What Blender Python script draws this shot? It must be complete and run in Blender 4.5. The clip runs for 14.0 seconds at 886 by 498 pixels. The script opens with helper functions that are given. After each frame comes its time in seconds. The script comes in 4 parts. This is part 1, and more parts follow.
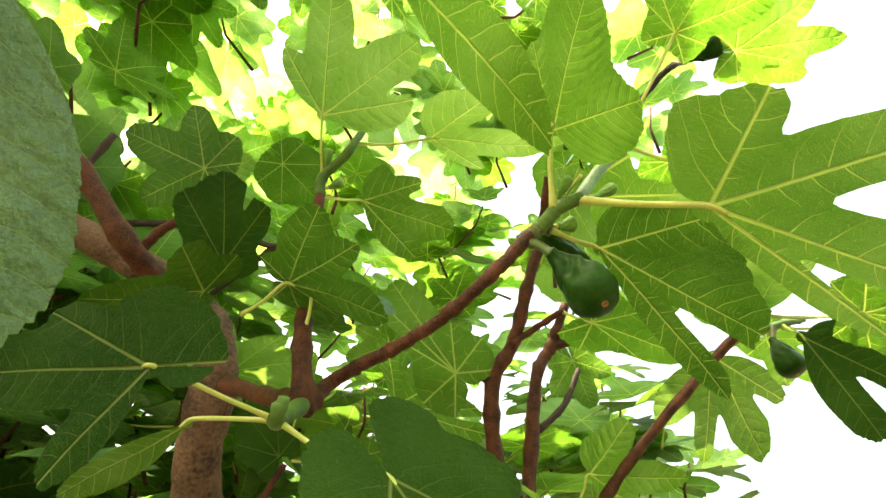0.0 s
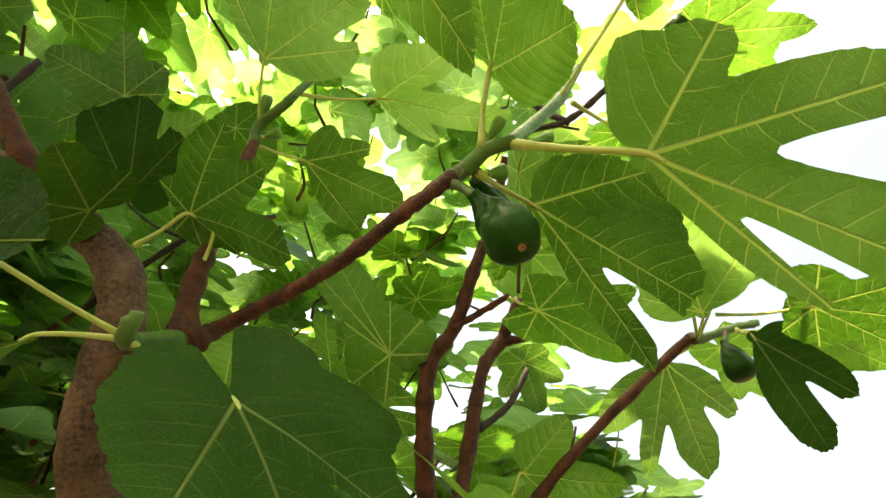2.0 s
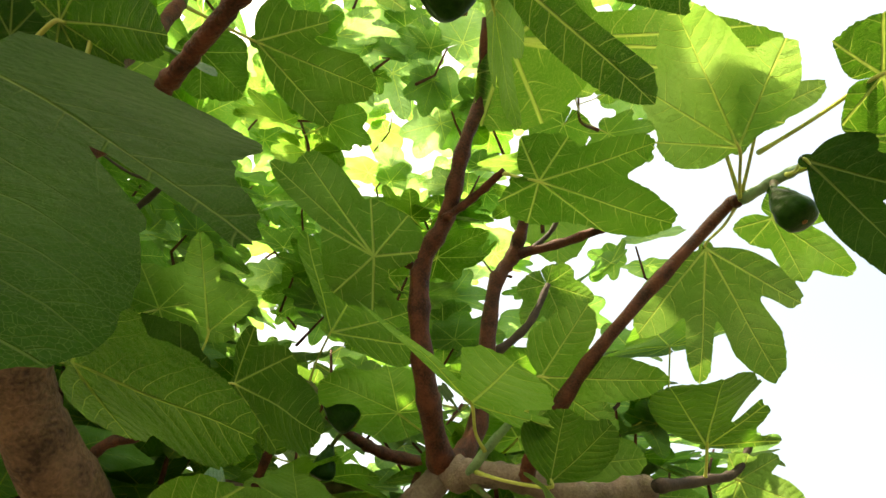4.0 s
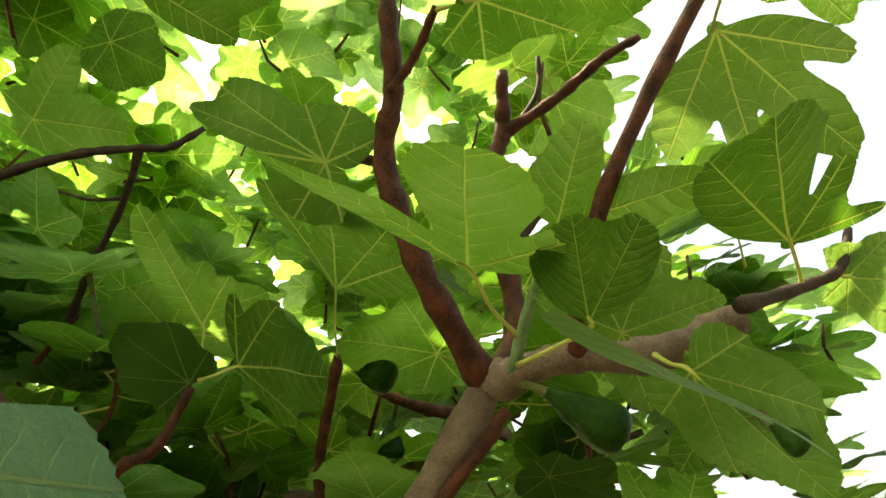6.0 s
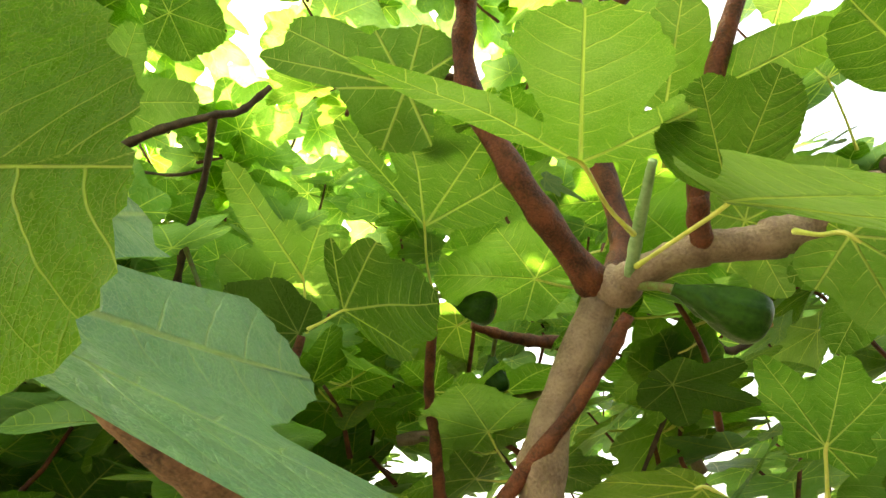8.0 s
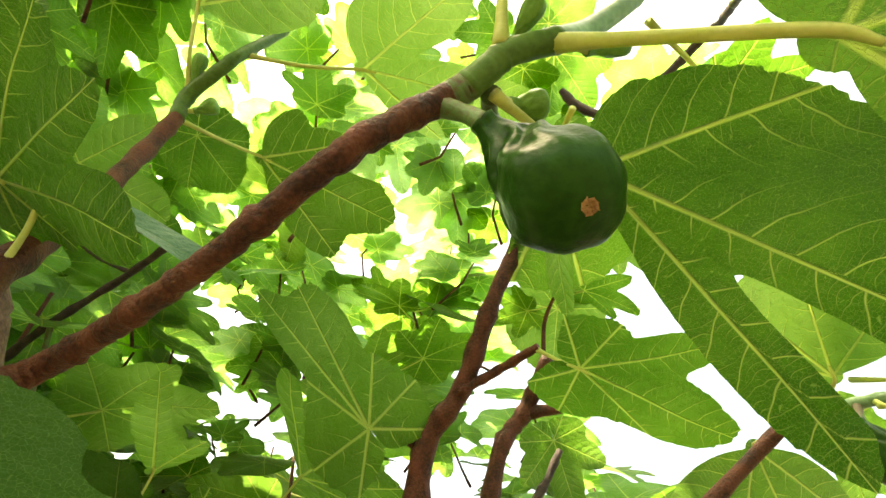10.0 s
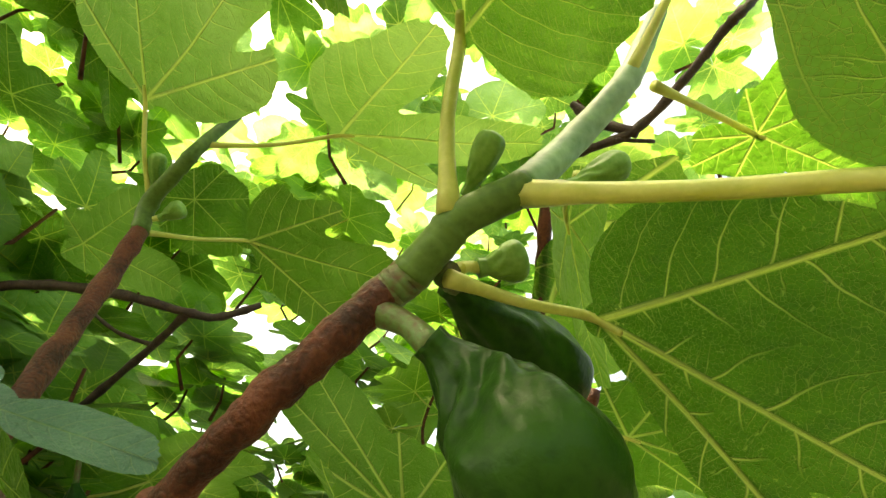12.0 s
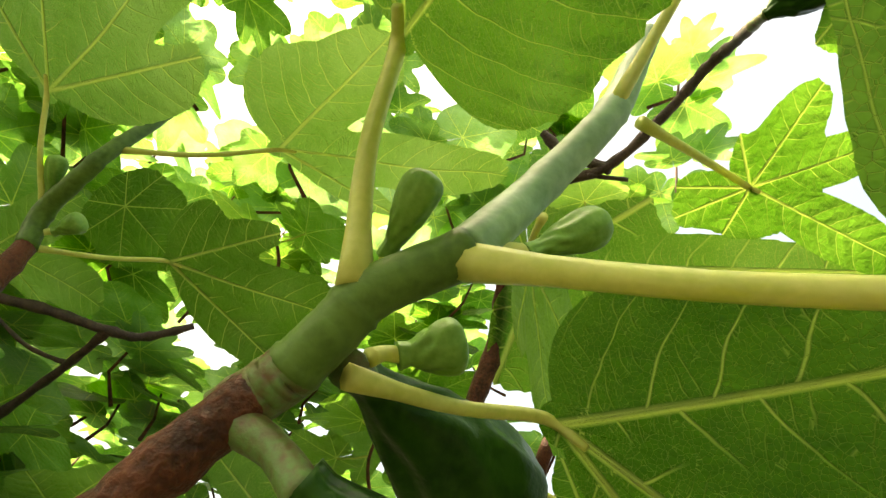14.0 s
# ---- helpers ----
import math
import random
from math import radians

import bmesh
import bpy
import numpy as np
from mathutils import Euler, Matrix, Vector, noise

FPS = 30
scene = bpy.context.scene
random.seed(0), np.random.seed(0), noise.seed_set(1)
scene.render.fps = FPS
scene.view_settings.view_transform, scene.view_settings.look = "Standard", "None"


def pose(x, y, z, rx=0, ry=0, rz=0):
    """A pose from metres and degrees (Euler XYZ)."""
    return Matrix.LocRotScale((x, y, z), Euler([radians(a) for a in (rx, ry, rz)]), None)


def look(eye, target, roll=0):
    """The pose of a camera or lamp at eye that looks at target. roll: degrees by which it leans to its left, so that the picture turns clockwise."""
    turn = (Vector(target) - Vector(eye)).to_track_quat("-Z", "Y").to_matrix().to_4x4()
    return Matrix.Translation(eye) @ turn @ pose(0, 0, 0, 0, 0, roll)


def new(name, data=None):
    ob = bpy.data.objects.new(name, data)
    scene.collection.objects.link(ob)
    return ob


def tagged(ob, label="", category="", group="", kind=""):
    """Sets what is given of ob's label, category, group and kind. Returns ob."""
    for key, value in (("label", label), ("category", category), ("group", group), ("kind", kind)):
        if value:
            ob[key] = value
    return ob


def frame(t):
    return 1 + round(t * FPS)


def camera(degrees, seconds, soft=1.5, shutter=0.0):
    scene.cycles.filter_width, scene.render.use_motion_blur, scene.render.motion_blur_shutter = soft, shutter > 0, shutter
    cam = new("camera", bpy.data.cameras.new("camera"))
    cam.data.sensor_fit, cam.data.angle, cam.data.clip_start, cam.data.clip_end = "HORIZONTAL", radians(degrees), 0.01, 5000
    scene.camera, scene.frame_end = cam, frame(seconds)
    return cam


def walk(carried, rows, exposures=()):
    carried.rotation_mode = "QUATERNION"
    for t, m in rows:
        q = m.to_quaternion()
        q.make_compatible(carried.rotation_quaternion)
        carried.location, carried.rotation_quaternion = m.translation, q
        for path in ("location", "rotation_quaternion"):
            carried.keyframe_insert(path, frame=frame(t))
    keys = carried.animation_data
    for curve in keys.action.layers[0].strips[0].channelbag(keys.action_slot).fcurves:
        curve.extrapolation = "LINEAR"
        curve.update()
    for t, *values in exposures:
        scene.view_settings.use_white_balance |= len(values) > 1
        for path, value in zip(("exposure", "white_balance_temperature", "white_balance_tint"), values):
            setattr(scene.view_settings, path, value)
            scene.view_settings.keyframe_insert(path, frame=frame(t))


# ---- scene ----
cam = camera(74.9, 14.0)
PATH = [
    (0, (0.035, 0.024, 1.51), (-0.117, 1.658, 2.654), 3.8),
    (0.5, (0.029, 0.042, 1.507), (-0.117, 1.657, 2.678), 4.7),
    (1, (0.028, 0.065, 1.501), (-0.116, 1.669, 2.687), 7.1),
    (1.5, (0.062, 0.068, 1.475), (-0.055, 1.623, 2.727), 6.9),
    (2, (0.09, 0.098, 1.49), (-0.019, 1.688, 2.7), 7.8),
    (2.5, (0.122, 0.099, 1.486), (0.026, 1.733, 2.636), 9.7),
    (3, (0.146, 0.13, 1.457), (0.047, 1.769, 2.599), 10.8),
    (3.2, (0.137, 0.165, 1.452), (0.011, 1.792, 2.608), 10.5),
    (5.3, (0.206, 0.394, 1.437), (-0.222, 1.846, 2.744), -3.0),
    (5.5, (0.207, 0.411, 1.436), (-0.214, 1.865, 2.743), -4.5),
    (6, (0.19, 0.452, 1.415), (-0.251, 1.961, 2.652), -8.6),
    (6.5, (0.167, 0.478, 1.398), (-0.337, 2.041, 2.539), -12.5),
    (7, (0.148, 0.479, 1.397), (-0.492, 1.996, 2.532), -15.7),
    (7.5, (0.141, 0.48, 1.393), (-0.536, 1.977, 2.533), -16.0),
    (8, (0.142, 0.466, 1.404), (-0.542, 1.959, 2.547), -11.1),
    (8.5, (0.155, 0.399, 1.45), (-0.396, 1.899, 2.654), -4.5),
    (9, (0.138, 0.315, 1.525), (-0.191, 1.758, 2.87), 2.9),
    (9.2, (0.122, 0.286, 1.543), (-0.121, 1.716, 2.92), 4.7),
    (11.3, (0.087, 0.279, 1.648), (-0.181, 1.758, 2.967), 16.4),
    (11.5, (0.091, 0.281, 1.658), (-0.23, 1.777, 2.945), 12.1),
    (12, (0.115, 0.27, 1.693), (-0.226, 1.769, 2.972), 6.9),
    (12.5, (0.115, 0.284, 1.702), (-0.22, 1.78, 2.987), 7.7),
    (13, (0.122, 0.304, 1.734), (-0.154, 1.795, 3.039), 6.4),
    (13.5, (0.125, 0.299, 1.738), (-0.12, 1.784, 3.055), 6.5),
    (14, (0.119, 0.3, 1.738), (-0.106, 1.772, 3.073), 7.8),
]
walk(cam, [(t, look(eye, target, roll)) for t, eye, target, roll in PATH], [(0.0, 3.0, 9000, 3), (0.4, 2.78, 9000, 3), (1.2, 2.45, 9000, 3), (3.2, 2.44, 9000, 3), (5.5, 2.34, 9400, 1), (6.5, 2.9, 9400, 5), (7.2, 3.42, 9400, 5), (8.2, 3.5, 9400, 5), (9.0, 3.27, 9400, 1), (9.3, 3.24, 9400, 1), (11.3, 2.56, 9400, 1), (12.5, 2.72, 9400, 1), (14.0, 2.4, 9400, 1)])

# ---- light and sky ----
SUN_UP, SUN_TURN = 62.0, -105.0
world = bpy.data.worlds.new("sky")
scene.world = world
world.use_nodes = True
wn = world.node_tree.nodes
sky = wn.new("ShaderNodeTexSky")
sky.sky_type, sky.sun_disc = "NISHITA", False
sky.sun_elevation, sky.sun_rotation = radians(SUN_UP), radians(SUN_TURN)
sky.dust_density, sky.air_density = 9.0, 1.0
wn["Background"].inputs["Strength"].default_value = 0.125
world.node_tree.links.new(sky.outputs[0], wn["Background"].inputs["Color"])
sun_data = bpy.data.lights.new("sun", "SUN")
sun_data.energy, sun_data.angle, sun_data.color = 2.6, radians(0.5), (1.0, 0.95, 0.86)
sun = new("sun", sun_data)
a, e = radians(SUN_TURN), radians(SUN_UP)
to_sun = Vector((math.sin(a) * math.cos(e), math.cos(a) * math.cos(e), math.sin(e)))
sun.matrix_world = to_sun.to_track_quat("Z", "Y").to_matrix().to_4x4()


# ---- materials ----
def material(name):
    m = bpy.data.materials.new(name)
    m.use_nodes = True
    m.node_tree.nodes.clear()
    return m, m.node_tree.nodes, m.node_tree.links


def node(nodes, kind, **values):
    n = nodes.new(kind)
    for key, value in values.items():
        n.inputs[key.replace("_", " ")].default_value = value
    return n


def ramp(nodes, *stops):
    r = nodes.new("ShaderNodeValToRGB")
    while len(r.color_ramp.elements) < len(stops):
        r.color_ramp.elements.new(0.5)
    for el, (at, colour) in zip(r.color_ramp.elements, stops):
        el.position, el.color = at, (*colour, 1)
    return r


def maths(n, l, kind, a, b=None, c=None, clamp=False):
    """One arithmetic node; a, b and c are sockets or numbers."""
    m = n.new("ShaderNodeMath")
    m.operation, m.use_clamp = kind, clamp
    for k, value in enumerate((a, b, c)):
        if isinstance(value, (int, float)):
            m.inputs[k].default_value = value
        elif value is not None:
            l.new(value, m.inputs[k])
    return m.outputs[0]


def leaf_material(name, island, share, upper=False):
    """Fig leaf: rough, slightly glossy skin with pale veins, which lets yellow-green light through."""
    m, n, l = material(name)
    out = n.new("ShaderNodeOutputMaterial")
    place = n.new("ShaderNodeTexCoord")
    if island:
        chance = n.new("ShaderNodeNewGeometry").outputs["Random Per Island"]
    else:
        chance = n.new("ShaderNodeObjectInfo").outputs["Random"]
    split = n.new("ShaderNodeSeparateXYZ")
    l.new(place.outputs["UV"], split.inputs[0])
    along, beside = split.outputs["X"], split.outputs["Y"]
    flank = n.new("ShaderNodeAttribute")
    flank.attribute_name = "side"
    flank = flank.outputs["Fac"]
    apart = n.new("ShaderNodeCombineXYZ")
    l.new(maths(n, l, "MULTIPLY_ADD", chance, 37.0, along), apart.inputs["X"])
    l.new(beside, apart.inputs["Y"])
    l.new(maths(n, l, "MULTIPLY", flank, 1.7), apart.inputs["Z"])
    # Stains and lighter patches, and the fine net between the veins, in leaf lengths.
    blotch = node(n, "ShaderNodeTexNoise", Scale=2.6, Detail=5.0)
    wander = node(n, "ShaderNodeTexNoise", Scale=7.0, Detail=2.0)
    cells = node(n, "ShaderNodeTexVoronoi", Scale=95.0)
    cells.feature = "DISTANCE_TO_EDGE"
    quilt = node(n, "ShaderNodeTexNoise", Scale=26.0, Detail=3.0)
    patchy = node(n, "ShaderNodeTexNoise", Scale=14.0, Detail=1.0)
    for t in (blotch, cells, quilt):
        l.new(place.outputs["UV"], t.inputs["Vector"])
    for t in (wander, patchy):
        l.new(apart.outputs[0], t.inputs["Vector"])
    # Main veins run along each lobe; side veins leave them in turn on either flank and bend forward.
    width = maths(n, l, "MULTIPLY_ADD", along, -0.0062, 0.0080)
    main = maths(n, l, "DIVIDE", beside, maths(n, l, "MAXIMUM", width, 0.0014))
    main = maths(n, l, "SUBTRACT", 1.6, main, clamp=True)
    slant = maths(n, l, "MULTIPLY_ADD", beside, -0.42, along)
    bowed = maths(n, l, "MULTIPLY_ADD", maths(n, l, "MULTIPLY", beside, beside), -2.1, slant)
    bowed = maths(n, l, "MULTIPLY_ADD", wander.outputs["Fac"], 0.05, bowed)
    bowed = maths(n, l, "MULTIPLY_ADD", flank, 0.028, bowed)
    wave = maths(n, l, "FRACT", maths(n, l, "DIVIDE", bowed, 0.112))
    off = maths(n, l, "MULTIPLY", maths(n, l, "ABSOLUTE", maths(n, l, "SUBTRACT", wave, 0.5)), 0.112)
    side = maths(n, l, "DIVIDE", off, maths(n, l, "MAXIMUM", maths(n, l, "MULTIPLY_ADD", beside, -0.0065, 0.0031), 0.0012))
    side = maths(n, l, "SUBTRACT", 1.55, side, clamp=True)
    # Fine rungs between the side veins, broken here and there.
    rung = maths(n, l, "MULTIPLY_ADD", wander.outputs["Fac"], 0.10, maths(n, l, "MULTIPLY_ADD", beside, 0.12, along))
    rung = maths(n, l, "FRACT", maths(n, l, "DIVIDE", rung, 0.0235))
    rung = maths(n, l, "MULTIPLY", maths(n, l, "ABSOLUTE", maths(n, l, "SUBTRACT", rung, 0.5)), 0.0235)
    rung = maths(n, l, "SUBTRACT", 1.4, maths(n, l, "DIVIDE", rung, 0.0014), clamp=True)
    rung = maths(n, l, "MULTIPLY", rung, maths(n, l, "MULTIPLY_ADD", patchy.outputs["Fac"], 5.0, -2.2, clamp=True))
    rim = n.new("ShaderNodeAttribute")
    rim.attribute_name = "edge"
    outward = maths(n, l, "MULTIPLY_ADD", rim.outputs["Fac"], -1.35, 1.4, clamp=True)
    thin = maths(n, l, "MAXIMUM", side, maths(n, l, "MULTIPLY", rung, 0.6))
    vein = maths(n, l, "MAXIMUM", main, maths(n, l, "MULTIPLY", thin, maths(n, l, "MULTIPLY", outward, 0.4 if upper is True else 0.75)))
    mesh = maths(n, l, "SUBTRACT", 1.0, maths(n, l, "MULTIPLY", cells.outputs["Distance"], 22.0), clamp=True)
    tone = maths(n, l, "MULTIPLY_ADD", chance, 0.62, maths(n, l, "MULTIPLY_ADD", blotch.outputs["Fac"], 1.1, -0.36))
    warm = 0.0 if island else 1.0
    glow = ramp(n, (0.1, (0.085, 0.25, 0.016)), (0.5, (0.18, 0.40, 0.075 - 0.035 * warm)), (0.9, (0.32, 0.54, 0.22 - 0.10 * warm)))
    skin = ramp(n, (0.1, (0.006, 0.040, 0.008)), (0.5, (0.010, 0.056, 0.011)), (0.9, (0.020, 0.080, 0.014)))
    # Upper side: green skin, made darker still with shade put into the colour.
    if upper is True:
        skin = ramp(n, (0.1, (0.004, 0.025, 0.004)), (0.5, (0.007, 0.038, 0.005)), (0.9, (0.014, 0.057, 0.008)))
    # Pale upper side: bluish sheen of the sky mixed into the skin colour.
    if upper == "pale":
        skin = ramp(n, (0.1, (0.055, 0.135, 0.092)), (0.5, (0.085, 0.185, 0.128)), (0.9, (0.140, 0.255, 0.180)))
    l.new(tone, skin.inputs[0])
    l.new(tone, glow.inputs[0])
    pale = n.new("ShaderNodeMixRGB")
    pale.inputs[2].default_value = (0.30, 0.38, 0.13, 1)
    fade = maths(n, l, "MAXIMUM", vein, maths(n, l, "MULTIPLY", mesh, 0.38))
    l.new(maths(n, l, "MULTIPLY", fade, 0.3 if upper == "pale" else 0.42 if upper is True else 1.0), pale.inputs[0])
    l.new(skin.outputs[0], pale.inputs[1])
    lit = n.new("ShaderNodeMixRGB")
    lit.inputs[2].default_value = (0.60, 0.72, 0.14, 1)
    l.new(maths(n, l, "MULTIPLY", fade, 0.8), lit.inputs[0])
    l.new(glow.outputs[0], lit.inputs[1])
    swell = maths(n, l, "MULTIPLY", maths(n, l, "COSINE", maths(n, l, "MULTIPLY", wave, 6.2832)), outward)
    height = maths(n, l, "MULTIPLY_ADD", swell, 0.05 if upper else 0.13, maths(n, l, "MULTIPLY", vein, -0.12 if upper == "pale" else -0.55))
    height = maths(n, l, "MULTIPLY_ADD", mesh, -0.03 if upper else -0.08, height)
    height = maths(n, l, "MULTIPLY_ADD", quilt.outputs["Fac"], 0.55, height)
    bump = node(n, "ShaderNodeBump", Strength=1.0, Distance=0.0032)
    l.new(height, bump.inputs["Height"])
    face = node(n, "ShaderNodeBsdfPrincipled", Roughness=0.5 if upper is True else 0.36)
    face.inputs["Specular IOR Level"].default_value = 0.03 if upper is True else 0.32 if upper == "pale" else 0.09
    l.new(pale.outputs[0], face.inputs["Base Color"])
    l.new(bump.outputs[0], face.inputs["Normal"])
    through_leaf = n.new("ShaderNodeBsdfTranslucent")
    l.new(lit.outputs[0], through_leaf.inputs["Color"])
    l.new(bump.outputs[0], through_leaf.inputs["Normal"])
    both = n.new("ShaderNodeMixShader")
    both.inputs[0].default_value = share
    l.new(face.outputs[0], both.inputs[1])
    l.new(through_leaf.outputs[0], both.inputs[2])
    l.new(both.outputs[0], out.inputs["Surface"])
    return m


def soft_material(name, low, high, scale, roughness, relief, let_through=None, share=0.35, specular=0.4):
    """Two-scale mottled surface; let_through: the colour of light that passes."""
    m, n, l = material(name)
    out = n.new("ShaderNodeOutputMaterial")
    place = n.new("ShaderNodeTexCoord")
    coarse = node(n, "ShaderNodeTexNoise", Scale=scale, Detail=5.0)
    fine = node(n, "ShaderNodeTexNoise", Scale=scale * 9, Detail=4.0)
    for t in (coarse, fine):
        l.new(place.outputs["Object"], t.inputs["Vector"])
    colour = ramp(n, (0.38, low), (0.60, high))
    total = n.new("ShaderNodeMath")
    total.operation = "MULTIPLY_ADD"
    total.inputs[1].default_value = 0.4
    l.new(fine.outputs["Fac"], total.inputs[0])
    part_of = n.new("ShaderNodeMath")
    part_of.operation = "MULTIPLY"
    part_of.inputs[1].default_value = 0.6
    l.new(coarse.outputs["Fac"], part_of.inputs[0])
    l.new(part_of.outputs[0], total.inputs[2])
    l.new(total.outputs[0], colour.inputs[0])
    bump = node(n, "ShaderNodeBump", Strength=0.9, Distance=relief)
    l.new(total.outputs[0], bump.inputs["Height"])
    face = node(n, "ShaderNodeBsdfPrincipled", Roughness=roughness)
    face.inputs["Specular IOR Level"].default_value = specular
    l.new(colour.outputs[0], face.inputs["Base Color"])
    l.new(bump.outputs[0], face.inputs["Normal"])
    last = face.outputs[0]
    if let_through:
        glow = n.new("ShaderNodeBsdfTranslucent")
        glow.inputs["Color"].default_value = (*let_through, 1)
        both = n.new("ShaderNodeMixShader")
        both.inputs[0].default_value = share
        l.new(last, both.inputs[1])
        l.new(glow.outputs[0], both.inputs[2])
        last = both.outputs[0]
    l.new(last, out.inputs["Surface"])
    return m


LEAF = leaf_material("fig_leaf", False, 0.53)
# Upper side of the leaf with shade put into its dark skin.
LEAF_TOP_SHADED = leaf_material("shaded_leaf_upper_side", False, 0.12, True)
# Pale upper side with the sky's sheen painted into its skin.
LEAF_PALE_SHEEN = leaf_material("pale_sheen_upper_side", False, 0.08, "pale")
# Lit copy of the leaf material: passes more light, to imitate strong backlight.
LEAF_BACKLIT = leaf_material("backlit_fig_leaf", False, 0.66)
# Shaded copy of the leaf material: passes less light, in place of real shade.
LEAF_SHADED = leaf_material("shaded_fig_leaf", False, 0.35)
FOLIAGE = leaf_material("far_foliage", True, 0.62)
PETIOLE = soft_material("petiole", (0.45, 0.52, 0.13), (0.64, 0.67, 0.23), 40, 0.42, 0.0004, (0.6, 0.62, 0.08), 0.25)
SHOOT = soft_material("green_shoot", (0.10, 0.20, 0.080), (0.21, 0.335, 0.185), 30, 0.5, 0.0006)
STEM = soft_material("green_stem", (0.045, 0.098, 0.016), (0.090, 0.170, 0.038), 40, 0.45, 0.0006, specular=0.2)
TURNING = soft_material("turning_shoot", (0.10, 0.040, 0.022), (0.085, 0.17, 0.045), 48, 0.5, 0.0012)
BARK = soft_material("brown_bark", (0.028, 0.009, 0.005), (0.125, 0.039, 0.020), 55, 0.55, 0.004, specular=0.22)
GREY_BARK = soft_material("grey_bark", (0.105, 0.070, 0.050), (0.205, 0.150, 0.113), 42, 0.7, 0.005)
OLD_BARK = soft_material("old_bark", (0.042, 0.021, 0.014), (0.180, 0.100, 0.064), 24, 0.7, 0.009, specular=0.25)
DARK_BARK = soft_material("dead_bark", (0.022, 0.014, 0.012), (0.07, 0.045, 0.035), 60, 0.75, 0.003)
FIG = soft_material("fig_skin", (0.006, 0.030, 0.004), (0.018, 0.062, 0.008), 30, 0.33, 0.0012, specular=0.1)
YOUNG_FIG = soft_material("young_fig_skin", (0.085, 0.21, 0.035), (0.15, 0.30, 0.065), 60, 0.42, 0.0005, specular=0.2)
EYE_OF_FIG = soft_material("fig_eye", (0.30, 0.13, 0.05), (0.55, 0.33, 0.14), 220, 0.7, 0.001)
SOIL = soft_material("dry_soil", (0.04, 0.036, 0.02), (0.095, 0.08, 0.05), 1.3, 0.95, 0.02)


# ---- mesh helpers ----
def mesh_object(name, verts, faces, mat, parent=None, label="", smooth=True, uv=None):
    me = bpy.data.meshes.new(name)
    me.from_pydata([tuple(v) for v in verts], [], faces)
    if smooth:
        me.polygons.foreach_set("use_smooth", [True] * len(me.polygons))
    me.materials.append(mat)
    if uv is not None:
        flat = np.asarray(uv, dtype=np.float32)
        corner = np.empty(len(me.loops), dtype=np.int32)
        me.loops.foreach_get("vertex_index", corner)
        me.uv_layers.new(name="leaf").data.foreach_set("uv", flat[corner, :2].ravel())
        edge = me.attributes.new("edge", "FLOAT", "POINT")
        edge.data.foreach_set("value", np.ascontiguousarray(flat[:, 2]))
        side = me.attributes.new("side", "FLOAT", "POINT")
        side.data.foreach_set("value", np.ascontiguousarray(flat[:, 3]))
    me.update()
    ob = new(name, me)
    ob.parent = parent
    if label:
        ob["label"] = label
    return ob


def spline(points, steps):
    """A smooth line through a few points."""
    p = [Vector(q) for q in points]
    p = [2 * p[0] - p[1], *p, 2 * p[-1] - p[-2]]
    line = []
    for i in range(1, len(p) - 2):
        for k in range(steps):
            t = k / steps
            line.append(0.5 * (2 * p[i] + (p[i + 1] - p[i - 1]) * t + (2 * p[i - 1] - 5 * p[i] + 4 * p[i + 1] - p[i + 2]) * t * t
                               + (3 * p[i] - p[i - 1] - 3 * p[i + 1] + p[i + 2]) * t ** 3))
    line.append(p[-2])
    return line


def tube(line, radii, sides=10, rough=0.0, rings=(), seed=0, cap=True):
    """Verts and faces of a round limb along a line; rings: (place along 0..1, swelling, length)."""
    rnd = random.Random(seed)
    verts, faces = [], []
    n = len(line)
    side = None
    ph = rnd.random() * 6.3
    for i, c in enumerate(line):
        d = (line[min(i + 1, n - 1)] - line[max(i - 1, 0)]).normalized()
        if side is None:
            side = d.orthogonal().normalized()
        side = (side - d * side.dot(d)).normalized()
        up = d.cross(side)
        u = i / (n - 1)
        k = u * (len(radii) - 1)
        j = min(int(k), len(radii) - 2)
        r = radii[j] + (radii[j + 1] - radii[j]) * (k - j)
        for at, swell, wide in rings:
            r *= 1 + swell * math.exp(-((u - at) / wide) ** 2)
        for s in range(sides):
            w = 2 * math.pi * s / sides
            q = r * (1 + rough * (0.6 * math.sin(2 * w + ph + 5 * u) + 0.8 * (rnd.random() - 0.5)))
            verts.append(c + side * math.cos(w) * q + up * math.sin(w) * q)
    for i in range(n - 1):
        for s in range(sides):
            a0, b0 = i * sides + s, i * sides + (s + 1) % sides
            faces.append((a0, b0, b0 + sides, a0 + sides))
    if cap:
        faces.append(tuple(reversed(range(sides))))
        faces.append(tuple(range((n - 1) * sides, n * sides)))
    return verts, faces


# ---- ground and tree ----
def ground():
    n, far = 48, 1500.0
    verts, faces = [], []
    for i in range(n + 1):
        for j in range(n + 1):
            x, y = (math.copysign(abs(2 * k / n - 1) ** 3 * far, 2 * k / n - 1) for k in (i, j))
            near = math.exp(-(x * x + y * y) / 900)
            verts.append((x, y, 0.05 * near * noise.noise((x, y, 0)) - 0.02))
    for i in range(n):
        for j in range(n):
            q = i * (n + 1) + j
            faces.append((q, q + n + 1, q + n + 2, q + 1))
    return tagged(mesh_object("ground", verts, faces, SOIL), "dry sandy soil under the fig tree", "ground", kind="structure")


ground()
tree = tagged(new("fig_tree"), "leafy fig tree with green fruit, seen from below", "fig tree")


